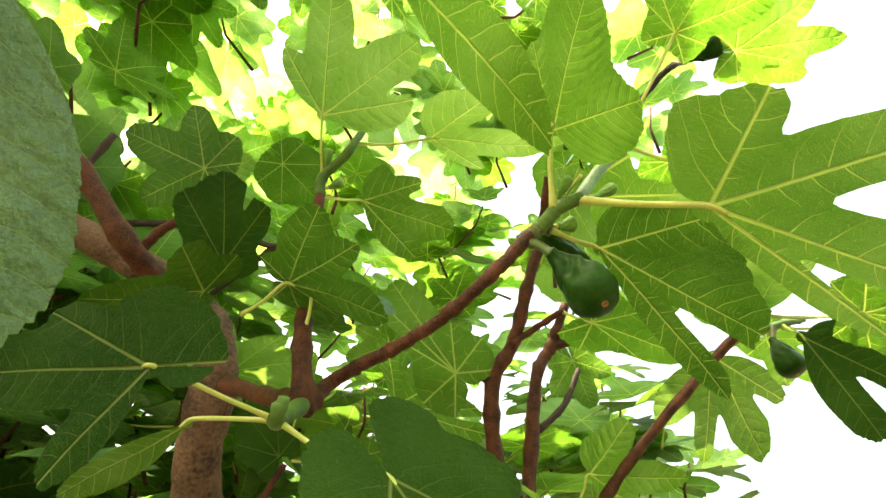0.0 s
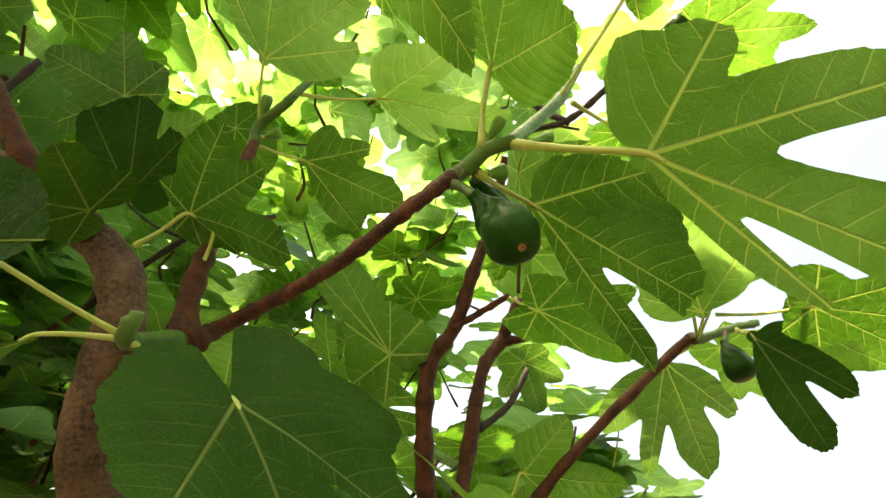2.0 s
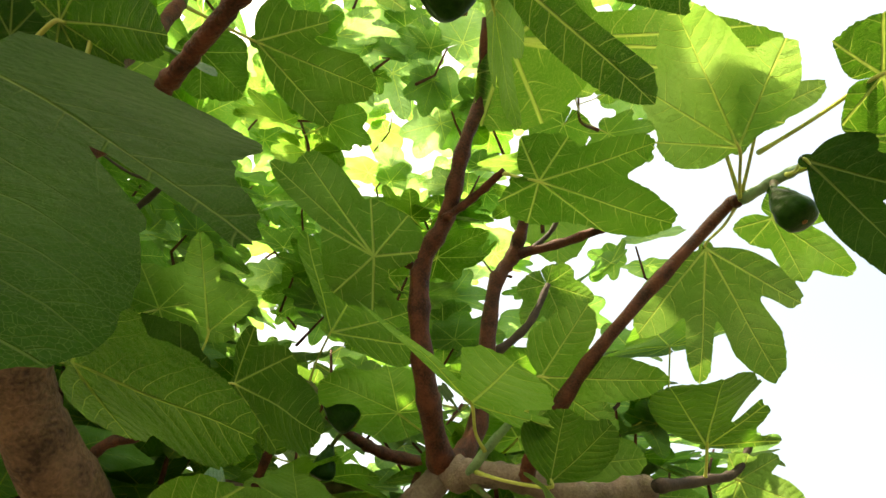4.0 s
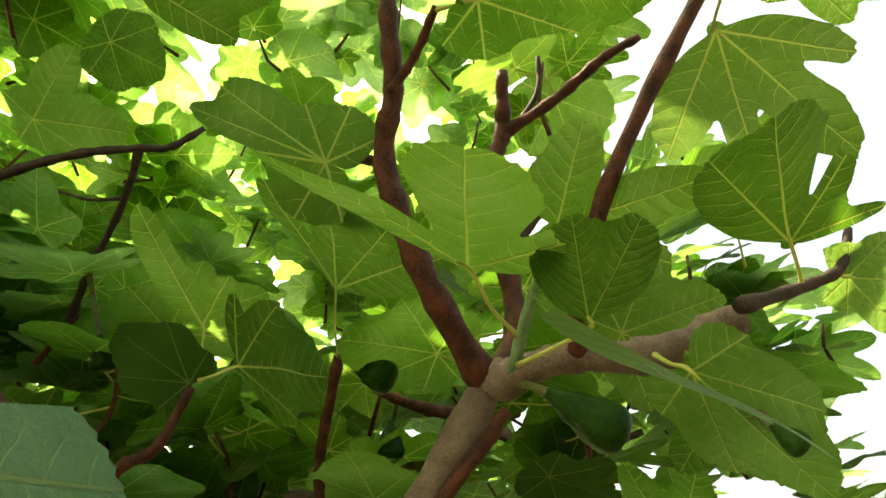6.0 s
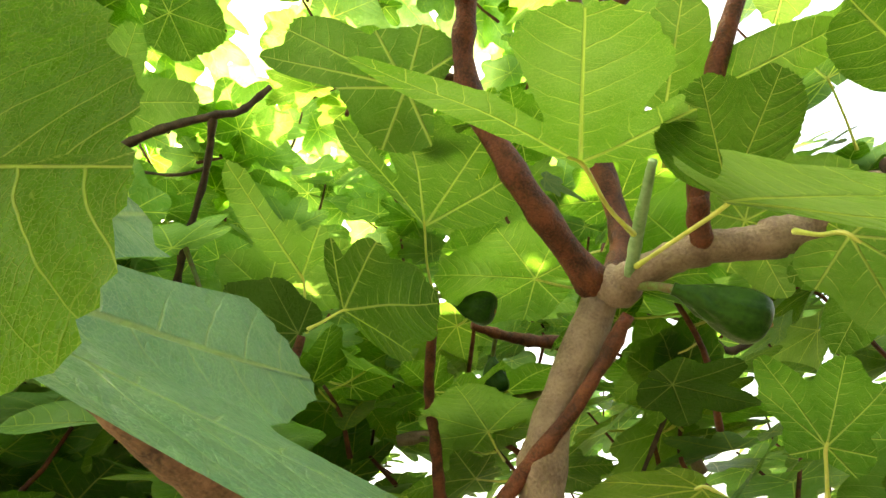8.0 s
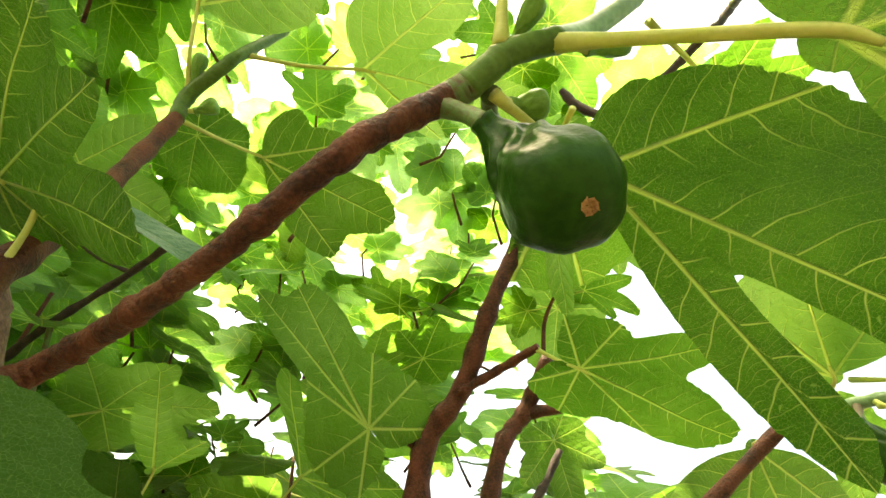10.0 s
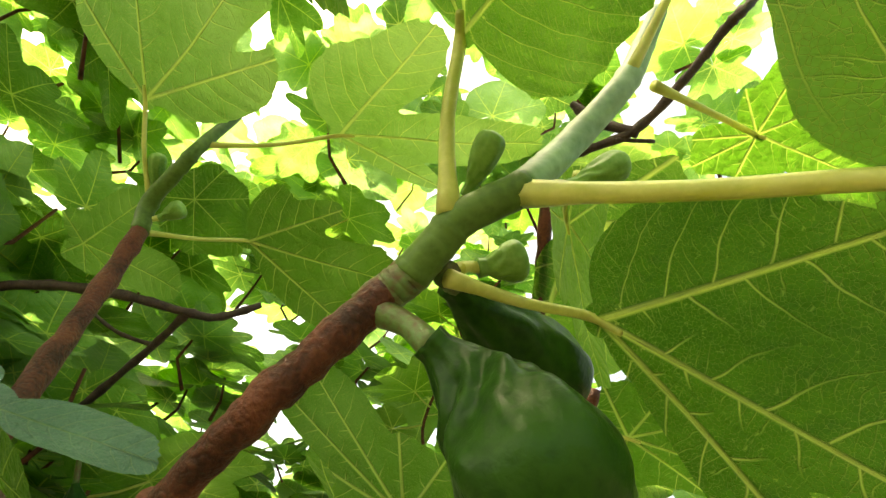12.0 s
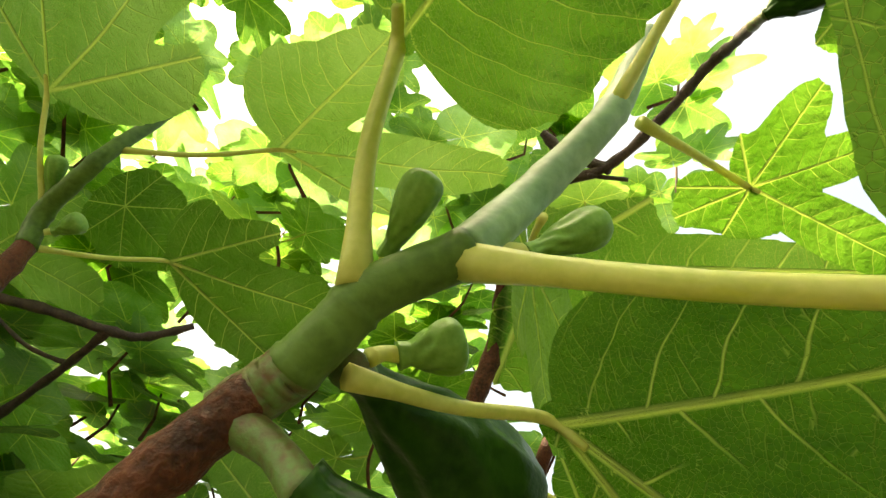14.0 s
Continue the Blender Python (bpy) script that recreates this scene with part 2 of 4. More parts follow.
def branch(name, points, radii, mat, rough=0.05, steps=8, sides=12, knots=0, label="", seed=1, rings=()):
    """One limb with knots where leaves once stood."""
    rnd = random.Random(seed)
    line = spline(points, steps)
    n = len(line)
    swell = list(rings) + [((k + 0.45 + 0.4 * (rnd.random() - 0.5)) / knots, 0.18 + 0.2 * rnd.random(), 0.9 / n) for k in range(knots)]
    for i in range(1, n - 1):
        line[i] = line[i] + Vector([rnd.uniform(-1, 1) for _ in range(3)]) * min(radii) * min(0.10, 2 * rough)
    return mesh_object(name, *tube(line, radii, sides, rough, swell, seed), mat, tree, label)


# ---- leaves ----
SHAPES = {
    "five": ((0, 1.0, 0.22), (42, 0.90, 0.20), (-42, 0.90, 0.20), (88, 0.64, 0.17), (-88, 0.64, 0.17), (140, 0.36, 0.15), (-140, 0.36, 0.15)),
    "broad": ((0, 1.0, 0.29), (44, 0.90, 0.27), (-44, 0.90, 0.27), (92, 0.68, 0.24), (-92, 0.68, 0.24), (138, 0.44, 0.2), (-138, 0.44, 0.2)),
    "three": ((0, 1.0, 0.27), (52, 0.80, 0.23), (-52, 0.80, 0.23), (102, 0.52, 0.22), (-102, 0.52, 0.22), (142, 0.36, 0.18), (-142, 0.36, 0.18)),
    "heart": ((0, 1.0, 0.42), (46, 0.78, 0.36), (-46, 0.78, 0.36), (95, 0.60, 0.32), (-95, 0.60, 0.32), (140, 0.44, 0.25), (-140, 0.44, 0.25)),
    "narrow": ((0, 1.0, 0.17), (38, 0.52, 0.13), (-38, 0.52, 0.13), (85, 0.26, 0.12), (-85, 0.26, 0.12)),
    "oval": ((0, 1.0, 0.32), (30, 0.72, 0.26), (-30, 0.72, 0.26), (80, 0.40, 0.22), (-80, 0.40, 0.22)),
}


def reach(lobes, w, web, cuts=()):
    """How far the blade reaches at the angle w from its midrib: each lobe is an oval with its own length and half width,
    a web joins the lobes round the foot of the blade, and round-ended cuts (angle, how far out they begin, half angle) part them."""
    sides = [radians(q[0]) for q in lobes] + [0.0]
    beyond = max(0.0, w - max(sides), min(sides) - w)
    total = (web * max(0.15, 1 - beyond / 0.75)) ** 8
    for at, long, half in (q[:3] for q in lobes):
        d = abs((w - radians(at) + math.pi) % (2 * math.pi) - math.pi)
        a = 0.44 * long
        c = long - a
        half = 0.9 * min(half, long)
        limit = math.atan(half / math.sqrt(c * c - a * a))
        e = min(d, 0.999 * limit)
        p = math.cos(e) ** 2 / a ** 2 + math.sin(e) ** 2 / half ** 2
        q = math.cos(e) * c / a ** 2
        r = (q + math.sqrt(max(0.0, q * q - p * (c * c / a ** 2 - 1)))) / p
        if d > e:
            r *= math.exp(-((d - e) / 0.06) ** 2)
        total += r ** 8
    r = total ** (1 / 8)
    for at, begin, half in cuts:
        d = abs((w - radians(at) + math.pi) % (2 * math.pi) - math.pi) / radians(half)
        if d < 1:
            r = min(r, begin * (1 - d * d) ** -0.7)
    return r


class Form:
    """How one blade is folded and waved."""

    def __init__(self, seed, fold, droop, wave, width):
        rnd = random.Random(seed)
        self.fold, self.droop, self.wave, self.width = fold, droop, wave, width
        self.ph = [rnd.random() * 6.28 for _ in range(4)]
        self.twist = rnd.uniform(-0.2, 0.2)

    def at(self, x, y):
        y *= self.width
        w, r = math.atan2(y, x), math.hypot(x, y)
        z = self.fold * (math.sqrt(y * y + 0.0009) - 0.03) - self.droop * x * abs(x) - 0.35 * self.droop * y * y
        z += self.wave * r * r * (math.sin(3 * w + self.ph[0]) + 0.5 * math.sin(7 * w + self.ph[1] + 3 * r))
        z += 0.25 * self.wave * r * math.sin(9 * x + self.ph[2]) * math.sin(8 * y + self.ph[3]) + self.twist * x * y
        return Vector((x, y, z))


def blade(lobes, form, size, around, rings, seed=0, tooth=0.011, web=0.34, cuts=()):
    """Verts, faces and vein coordinates of a blade: how far along and how far beside the nearest main vein."""
    rnd = random.Random(seed)
    ph = [rnd.random() * 6.28 for _ in range(3)]
    main = sorted(radians(q[0]) for q in lobes if len(q) == 3)
    fine = [-math.pi + 0.02 + (2 * math.pi - 0.04) * i / 900 for i in range(901)]
    far = [reach(lobes, w, web, cuts) for w in fine]
    run = [0.0]
    for i in range(900):
        run.append(run[-1] + math.hypot(far[i + 1] - far[i], 0.00695 * far[i]) + 0.002)
    turns = sorted([float(w) for w in np.interp(np.linspace(0, run[-1], around + 1), run, fine)] + main)
    turns = [w for i, w in enumerate(turns) if w in main or ((i == 0 or w - turns[i - 1] > 1e-5) and min((abs(w - q) for q in main), default=1) > 0.006)]
    verts, faces, uv = [form.at(0, 0) * size], [], [(0.0, 0.0, 0.0, 0.0)]
    between = [(p + q) / 2 for p, q in zip(main, main[1:])]
    for i, w in enumerate(turns):
        r = reach(lobes, w, web, cuts) * (1 + tooth * ((i % 2) * 2 - 1) * 0.5 + tooth * rnd.uniform(-0.8, 0.8))
        r *= 1 + tooth * (0.8 * math.sin(17 * w + ph[0]) + 0.7 * math.sin(29 * w + ph[1]) + 0.6 * math.sin(47 * w + ph[2]))
        d = min((w - a for a in main), key=abs)
        gap = min((abs(w - b) for b in between), default=1.0)
        edge = 0.0 if abs(d) < 1e-6 else abs(d) / (abs(d) + gap)
        edge = max(edge, min(1.0, (abs(d) - 0.7) / 0.6))
        for k in range(1, rings + 1):
            u = (k / rings) ** 0.85
            low = 0.0012 / max(size, 0.05) * (1 - u) if abs(d) < 1e-6 else 0.0
            p = form.at(u * r * math.cos(w), u * r * math.sin(w))
            verts.append((p - Vector((0, 0, low))) * size)
            uv.append((u * r * math.cos(d), u * r * abs(math.sin(d)), edge, math.copysign(1.0, d)))
    for i in range(len(turns) - 1):
        p, q = 1 + i * rings, 1 + (i + 1) * rings
        faces.append((0, p, q))
        for k in range(rings - 1):
            faces.append((p + k, p + k + 1, q + k + 1, q + k))
    return verts, faces, uv


def plain(made, name, mat, parent=None, label=""):
    return mesh_object(name, made[0], made[1], mat, parent, label, uv=made[2])


def axes(base, tip, normal):
    x = (Vector(tip) - Vector(base)).normalized()
    z = Vector(normal)
    z = (z - x * z.dot(x)).normalized()
    m = Matrix((x, z.cross(x), z)).transposed().to_4x4()
    m.translation = base
    return m


leaf_count = [0]


def leaf(base, tip, normal, lobes="five", width=1.0, fold=0.08, droop=0.03, wave=0.065, stalk=None, thick=0.0016, label="", upper=False, web=0.34, cuts=()):
    """A single leaf: base and tip of its midrib, the way its upper side faces, its lobes (angle, length, half width)
    as a named set or its own, and where its stalk springs from."""
    leaf_count[0] += 1
    seed = leaf_count[0]
    lobes = SHAPES[lobes] if isinstance(lobes, str) else lobes
    size = (Vector(tip) - Vector(base)).length
    form = Form(seed, fold, droop, wave, width)
    m = axes(base, tip, normal)
    # thick picks the shaded copy of the leaf material, thickness stays the same.
    # thin picks the brighter backlit copy, for the leaf close by.
    ob = plain(blade(lobes, form, size, 170, 9, seed, web=web, cuts=cuts), "leaf", {False: LEAF, True: LEAF_TOP_SHADED, "pale": LEAF_PALE_SHEEN, "thick": LEAF_SHADED, "thin": LEAF_BACKLIT}[upper], tree, label)
    ob.matrix_world = m
    if stalk:
        back = m.inverted() @ Vector(stalk)
        bow = Vector((0, 0, -0.05 * back.length))
        pts = [back, back * 0.5 + bow, Vector((-0.004, 0, -0.9 * thick)), Vector((0.01 * size / 0.15, 0, -(1.8 if upper is True else 0.7) * thick))]
        line = spline(pts, 5)
        mesh_object("petiole", *tube(line, [thick * 1.25, thick, thick, thick * 0.6], 8, 0.03, ((0.02, 0.35, 0.06),), seed), PETIOLE, ob)
    return ob


# ---- figs ----
PEAR = ((0, 0.1, 0.2, 0.3, 0.4, 0.5, 0.6, 0.7, 0.8, 0.87, 0.93, 0.97, 1.0), (0.20, 0.31, 0.46, 0.60, 0.72, 0.83, 0.93, 0.995, 0.99, 0.90, 0.70, 0.46, 0.10))


def fig(neck, bottom, width, mat=FIG, ribs=0.05, stalk=None, waist=0.27, label="", eye=True, stalk_thick=0.0035, bend=(0, 0, 0)):
    """A pear-shaped fig from its neck to its eye."""
    leaf_count[0] += 1
    rnd = random.Random(leaf_count[0])
    a0, b0 = Vector(neck), Vector(bottom)
    long = (b0 - a0).length
    m = axes(neck, bottom, (0.3, 0.2, 1))
    middle = Vector((long / 2, 0, 0)) + m.to_3x3().transposed() @ Vector(bend)
    end = Vector((long, 0, 0))

    def at(u, out, w, q):
        """A point round the fig's bent axis: out is added along it, w and q turn and distance from it."""
        d = ((1 - u) * middle + u * (end - middle)).normalized()
        side = (Vector((0, 1, 0)) - d * d.y).normalized()
        return 2 * u * (1 - u) * middle + u * u * end + d * out + side * math.cos(w) * q + d.cross(side) * math.sin(w) * q

    sides, n = 48, 36
    verts, faces = [], []
    ph = rnd.random() * 6
    for i in range(n + 1):
        u = i / n
        r = width / 2 * float(np.interp(u, PEAR[0], PEAR[1]))
        r = max(r, width / 2 * waist * (1 - u)) if u < 0.4 else r
        if i == n:
            r = width * 0.05
        for s in range(sides):
            w = 2 * math.pi * s / sides
            neck_side = math.exp(-((u - 0.35) / 0.22) ** 2)
            fold = ribs * (0.5 * math.sin(9 * w + ph + 2 * u) + 0.8 * math.sin(4 * w + 2 * ph + 3 * u)) * min(1, 4 * (1 - u))
            fold += ribs * neck_side * (1.4 * math.sin(7 * w + 4 * math.sin(6 * u + ph)) + 1.1 * noise.noise((3 * math.cos(w) + ph, 3 * math.sin(w), 12 * u)))
            q = r * (1 + fold)
            dent = 0.035 * long * math.exp(-((u - 1) / 0.05) ** 2)
            verts.append(at(u, -dent, w, q))
    for i in range(n):
        for s in range(sides):
            p, q = i * sides + s, i * sides + (s + 1) % sides
            faces.append((p, p + sides, q + sides, q))
    faces.append(tuple(range(sides)))
    faces.append(tuple(reversed(range(n * sides, (n + 1) * sides))))
    ob = mesh_object("fig", verts, faces, mat, tree, label)
    ob.matrix_world = m
    if eye:
        ev, ef = [], []
        for ring, (r1, out, count) in enumerate(((0.078, 0.968, 8), (0.045, 0.982, 5))):
            for k in range(count):
                w = 2 * math.pi * (k + 0.5 * ring) / count
                half = 3.5 / count
                j = len(ev)
                for turn, far, x in ((-half, 1.0, out), (half, 1.0, out), (0.5 * half, 0.25, out + 0.008), (-0.5 * half, 0.25, out + 0.010)):
                    rr = width * r1 * far * rnd.uniform(0.85, 1.1)
                    ev.append(at(1, long * (x - 1 + rnd.uniform(0, 0.004)), w + turn, rr))
                ev.append(at(1, -0.06 * long, 0, 0))
                ef += [(j, j + 1, j + 2, j + 3), (j, j + 3, j + 4), (j + 1, j + 4, j + 2), (j + 3, j + 2, j + 4)]
        mesh_object("eye", ev, ef, EYE_OF_FIG, ob, "orange-brown scaly eye")
    if stalk:
        back = m.inverted() @ Vector(stalk)
        line = spline([back, back * 0.45 + Vector((0, 0, 0.001)), Vector((0.05 * long, 0, 0))], 6)
        mesh_object("stalk", *tube(line, [stalk_thick * 1.3, stalk_thick, stalk_thick * 1.15], 12, 0.03, (), 3), PETIOLE if mat is not FIG else TURNING, ob)
    return ob


# ---- trunk and limbs ----
branch("trunk", [(0.077, 1.060, -0.064), (0.057, 1.040, 0.686), (-0.003, 0.990, 1.236), (-0.043, 0.960, 1.486), (0.068, 0.948, 1.648)], [0.05, 0.04, 0.027, 0.0185, 0.0168], GREY_BARK, rough=0.06, steps=10, sides=20, knots=7, label="smooth grey-brown trunk")
branch("branch", [(0.068, 0.948, 1.648), (0.051, 0.852, 1.724), (0.045, 0.798, 1.819), (0.074, 0.763, 1.873), (0.093, 0.721, 1.942), (0.111, 0.700, 2.001), (0.119, 0.638, 2.066)], [0.0135, 0.0105, 0.0092, 0.008, 0.0068, 0.0055], BARK, knots=13, rough=0.06)
branch("branch", [(0.068, 0.948, 1.648), (0.102, 0.979, 1.718), (0.119, 0.940, 1.890), (0.145, 0.929, 1.945), (0.169, 0.890, 2.008)], [0.012, 0.0105, 0.0095, 0.009, 0.007], BARK, knots=10)
branch("branch", [(0.145, 0.929, 1.945), (0.223, 0.923, 1.966), (0.281, 0.906, 1.980), (0.329, 0.907, 1.994)], [0.007, 0.006, 0.0045], BARK, knots=6)
branch("branch", [(0.170, 0.927, 1.951), (0.203, 0.919, 1.987), (0.215, 0.902, 2.024)], [0.004, 0.003], DARK_BARK, knots=3, sides=8)
branch("branch", [(0.071, 0.761, 1.866), (0.105, 0.747, 1.886), (0.139, 0.718, 1.898)], [0.005, 0.004, 0.0035], BARK, knots=5)
branch("branch", [(0.046, 0.802, 1.821), (0.024, 0.797, 1.835), (-0.014, 0.795, 1.855)], [0.005, 0.004], BARK, knots=4)
branch("branch", [(0.068, 0.948, 1.648), (0.117, 0.924, 1.641), (0.160, 0.910, 1.632), (0.205, 0.920, 1.622), (0.250, 0.932, 1.628), (0.291, 0.939, 1.640)], [0.0165, 0.0142, 0.0135, 0.0135, 0.0135], GREY_BARK, knots=4, rough=0.09, sides=18, label="thick grey limb with a sawn end", rings=((0.68, 0.14, 0.04),))
branch("branch", [(0.160, 0.910, 1.632), (0.173, 0.873, 1.657), (0.234, 0.824, 1.739), (0.371, 0.780, 1.884), (0.386, 0.755, 1.883)], [0.009, 0.0075, 0.0068, 0.0062, 0.006, 0.0055], BARK, knots=9)
branch("branch", [(0.386, 0.755, 1.883), (0.419, 0.726, 1.887), (0.441, 0.704, 1.885)], [0.006, 0.005, 0.004], SHOOT, knots=4)
branch("branch", [(0.287, 0.889, 1.626), (0.343, 0.928, 1.646), (0.384, 0.946, 1.662), (0.410, 0.950, 1.698)], [0.006, 0.005, 0.004, 0.003], DARK_BARK, knots=6)

# ---- fruiting shoot ----
branch("branch", [(-0.110, 0.470, 1.664), (-0.100, 0.494, 1.695), (-0.073, 0.483, 1.708), (-0.041, 0.460, 1.714), (0.000, 0.430, 1.727), (0.040, 0.404, 1.754), (0.070, 0.4035, 1.791)], [0.0085, 0.0062, 0.0056, 0.0054, 0.0053, 0.0053, 0.0058], BARK, knots=5, rough=0.05, sides=18, steps=14, rings=((0.82, 0.16, 0.012), (0.93, 0.14, 0.010)))
branch("shoot", [(0.062, 0.4070, 1.787), (0.070, 0.4035, 1.791), (0.078, 0.400, 1.796)], [0.0057, 0.0061, 0.0060], TURNING, rough=0.02, sides=18, steps=12, rings=((0.3, 0.10, 0.08),), label="green skin peeling into brown bark")
branch("shoot", [(0.076, 0.401, 1.7945), (0.084, 0.3965, 1.802), (0.092, 0.393, 1.810), (0.111, 0.392, 1.821)], [0.0060, 0.0059, 0.0057, 0.0056], STEM, rough=0.008, sides=18, steps=12, rings=((0.05, 0.08, 0.03), (0.52, 0.10, 0.025), (0.97, 0.08, 0.02)), label="dark green shoot with leaf scars")
branch("shoot", [(0.109, 0.392, 1.8195), (0.126, 0.401, 1.852), (0.146, 0.399, 1.881), (0.156, 0.402, 1.909), (0.165, 0.401, 1.933)], [0.0055, 0.0050, 0.0046, 0.0038], SHOOT, rough=0.008, sides=18, steps=12, rings=((0.28, 0.10, 0.012), (0.52, 0.10, 0.012), (0.76, 0.12, 0.014)), label="smooth pale green young shoot")
branch("branch", [(-0.107, 0.457, 1.663), (-0.123, 0.471, 1.725), (-0.139, 0.498, 1.785), (-0.158, 0.525, 1.877), (-0.160, 0.532, 1.939)], [0.009, 0.0072, 0.0065, 0.006], BARK, knots=7)
branch("shoot", [(-0.160, 0.532, 1.939), (-0.161, 0.528, 1.963), (-0.135, 0.511, 1.980), (-0.124, 0.508, 2.001), (-0.110, 0.516, 2.058)], [0.0062, 0.006, 0.0055, 0.005, 0.004], STEM, sides=14, rings=((0.25, 0.12, 0.03), (0.6, 0.12, 0.03)))
branch("limb", [(-0.279, 0.992, 1.454), (-0.272, 0.876, 1.540), (-0.296, 0.751, 1.620), (-0.293, 0.689, 1.677), (-0.279, 0.633, 1.780), (-0.340, 0.609, 1.852), (-0.521, 0.579, 1.936), (-0.757, 0.583, 2.005)], [0.03, 0.029, 0.026, 0.0225, 0.02, 0.018], OLD_BARK, rough=0.045, sides=28, steps=12, knots=0, rings=((0.2, 0.10, 0.05), (0.52, 0.12, 0.04), (0.62, 0.14, 0.03)), label="thick brown limb")
branch("branch", [(-0.268, 0.644, 1.751), (-0.183, 0.568, 1.710), (-0.107, 0.457, 1.663)], [0.010, 0.0085, 0.0085], BARK, knots=3, rough=0.08, sides=14)
branch("limb", [(-0.334, 0.601, 1.846), (-0.341, 0.513, 1.842), (-0.397, 0.455, 1.910), (-0.440, 0.409, 1.963), (-0.499, 0.350, 2.031)], [0.0135, 0.011, 0.010, 0.0095], BARK, knots=5, sides=16)
branch("shoot", [(-0.107, 0.457, 1.663), (-0.101, 0.393, 1.629), (-0.095, 0.380, 1.640)], [0.006, 0.0055, 0.004], STEM, sides=12, knots=3)
branch("branch", [(-0.350, 0.529, 1.855), (-0.322, 0.521, 1.883), (-0.293, 0.534, 1.917)], [0.006, 0.005, 0.005], BARK, knots=4)
branch("branch", [(-0.498, 0.543, 1.888), (-0.450, 0.508, 1.935), (-0.410, 0.488, 1.996)], [0.006, 0.005, 0.004], DARK_BARK, knots=4)

# ---- thin and dead twigs ----
branch("twig", [(-0.618, 0.791, 2.094), (-0.513, 0.798, 2.096), (-0.416, 0.810, 2.087), (-0.335, 0.830, 2.074), (-0.305, 0.851, 2.081), (-0.256, 0.860, 2.106)], [0.007, 0.006, 0.005, 0.004], DARK_BARK, knots=9, sides=10)
branch("twig", [(-0.335, 0.830, 2.074), (-0.414, 0.887, 2.053), (-0.518, 0.942, 2.001), (-0.583, 0.980, 1.955)], [0.005, 0.005, 0.006], DARK_BARK, knots=6, sides=10)
branch("twig", [(-0.407, 0.885, 2.058), (-0.472, 0.876, 2.077), (-0.554, 0.864, 2.127)], [0.003, 0.002], DARK_BARK, knots=4, sides=8)
branch("twig", [(-0.182, 1.112, 1.829), (-0.256, 1.186, 1.720), (-0.269, 1.207, 1.661), (-0.305, 1.256, 1.561)], [0.007, 0.007, 0.008, 0.009], BARK, knots=8, sides=10)
branch("branch", [(-0.000, 1.408, 1.802), (-0.092, 1.322, 1.792), (-0.140, 1.265, 1.800), (-0.177, 1.213, 1.816)], [0.012, 0.01, 0.008, 0.006], BARK, knots=7)
branch("branch", [(-0.080, 1.547, 1.840), (-0.037, 1.596, 1.792), (0.000, 1.635, 1.703), (0.013, 1.684, 1.606)], [0.014, 0.013, 0.012], GREY_BARK, knots=5)
branch("branch", [(-0.147, 1.446, 1.774), (-0.232, 1.421, 1.752), (-0.318, 1.383, 1.731), (-0.413, 1.330, 1.726)], [0.011, 0.01, 0.01], GREY_BARK, knots=6)
branch("twig", [(0.017, 1.470, 1.671), (0.032, 1.456, 1.678), (-0.033, 1.486, 1.618), (-0.089, 1.513, 1.567)], [0.0045, 0.004, 0.003], DARK_BARK, knots=4, sides=8)
branch("twig", [(-0.357, 0.918, 1.615), (-0.333, 0.912, 1.651), (-0.303, 0.930, 1.674), (-0.273, 0.933, 1.736)], [0.006, 0.006, 0.005], BARK, knots=6)
branch("twig", [(0.148, 0.657, 2.143), (0.203, 0.635, 2.147), (0.248, 0.602, 2.176), (0.280, 0.571, 2.201), (0.290, 0.545, 2.190), (0.281, 0.500, 2.137)], [0.0046, 0.0042, 0.0040, 0.0034], DARK_BARK, knots=11, sides=9, rough=0.12)
branch("twig", [(0.206, 0.637, 2.145), (0.167, 0.637, 2.168), (0.147, 0.630, 2.188)], [0.0046, 0.0044, 0.0034], DARK_BARK, knots=10, sides=8, rough=0.15)
branch("twig", [(0.186, 0.639, 2.139), (0.223, 0.651, 2.148)], [0.002, 0.0017], DARK_BARK, knots=4, sides=7)
branch("twig", [(0.041, 1.568, 1.889), (0.093, 1.584, 1.860), (0.124, 1.602, 1.818), (0.146, 1.616, 1.781), (0.189, 1.614, 1.782)], [0.005, 0.006, 0.007, 0.006], DARK_BARK, knots=7, sides=9)
branch("twig", [(0.115, 1.613, 1.920), (0.120, 1.606, 1.860), (0.124, 1.602, 1.818)], [0.003, 0.004, 0.005], DARK_BARK, knots=4, sides=8)
branch("branch", [(0.119, 0.978, 1.814), (0.166, 0.974, 1.859), (0.195, 0.968, 1.923)], [0.006, 0.005, 0.004], DARK_BARK, knots=4, sides=9)

# ---- figs ----
fig((0.084, 0.401, 1.773), (0.121, 0.393, 1.721), 0.04, FIG, ribs=0.07, label="ripe green fig with wrinkled neck", bend=(0.005, 0.0187, 0.0105), stalk=(0.068, 0.404, 1.784))
fig((0.084, 0.421, 1.807), (0.123, 0.480, 1.795), 0.037, FIG, label="dark green fig in shade", stalk=(0.086, 0.406, 1.799))
fig((0.092, 0.395, 1.821), (0.102, 0.380, 1.834), 0.0098, YOUNG_FIG, waist=0.5, eye=False, stalk_thick=0.0016, stalk=(0.092, 0.393, 1.813))
fig((0.123, 0.399, 1.827), (0.143, 0.401, 1.841), 0.0105, YOUNG_FIG, waist=0.5, eye=False, stalk_thick=0.0018, stalk=(0.113, 0.393, 1.823))
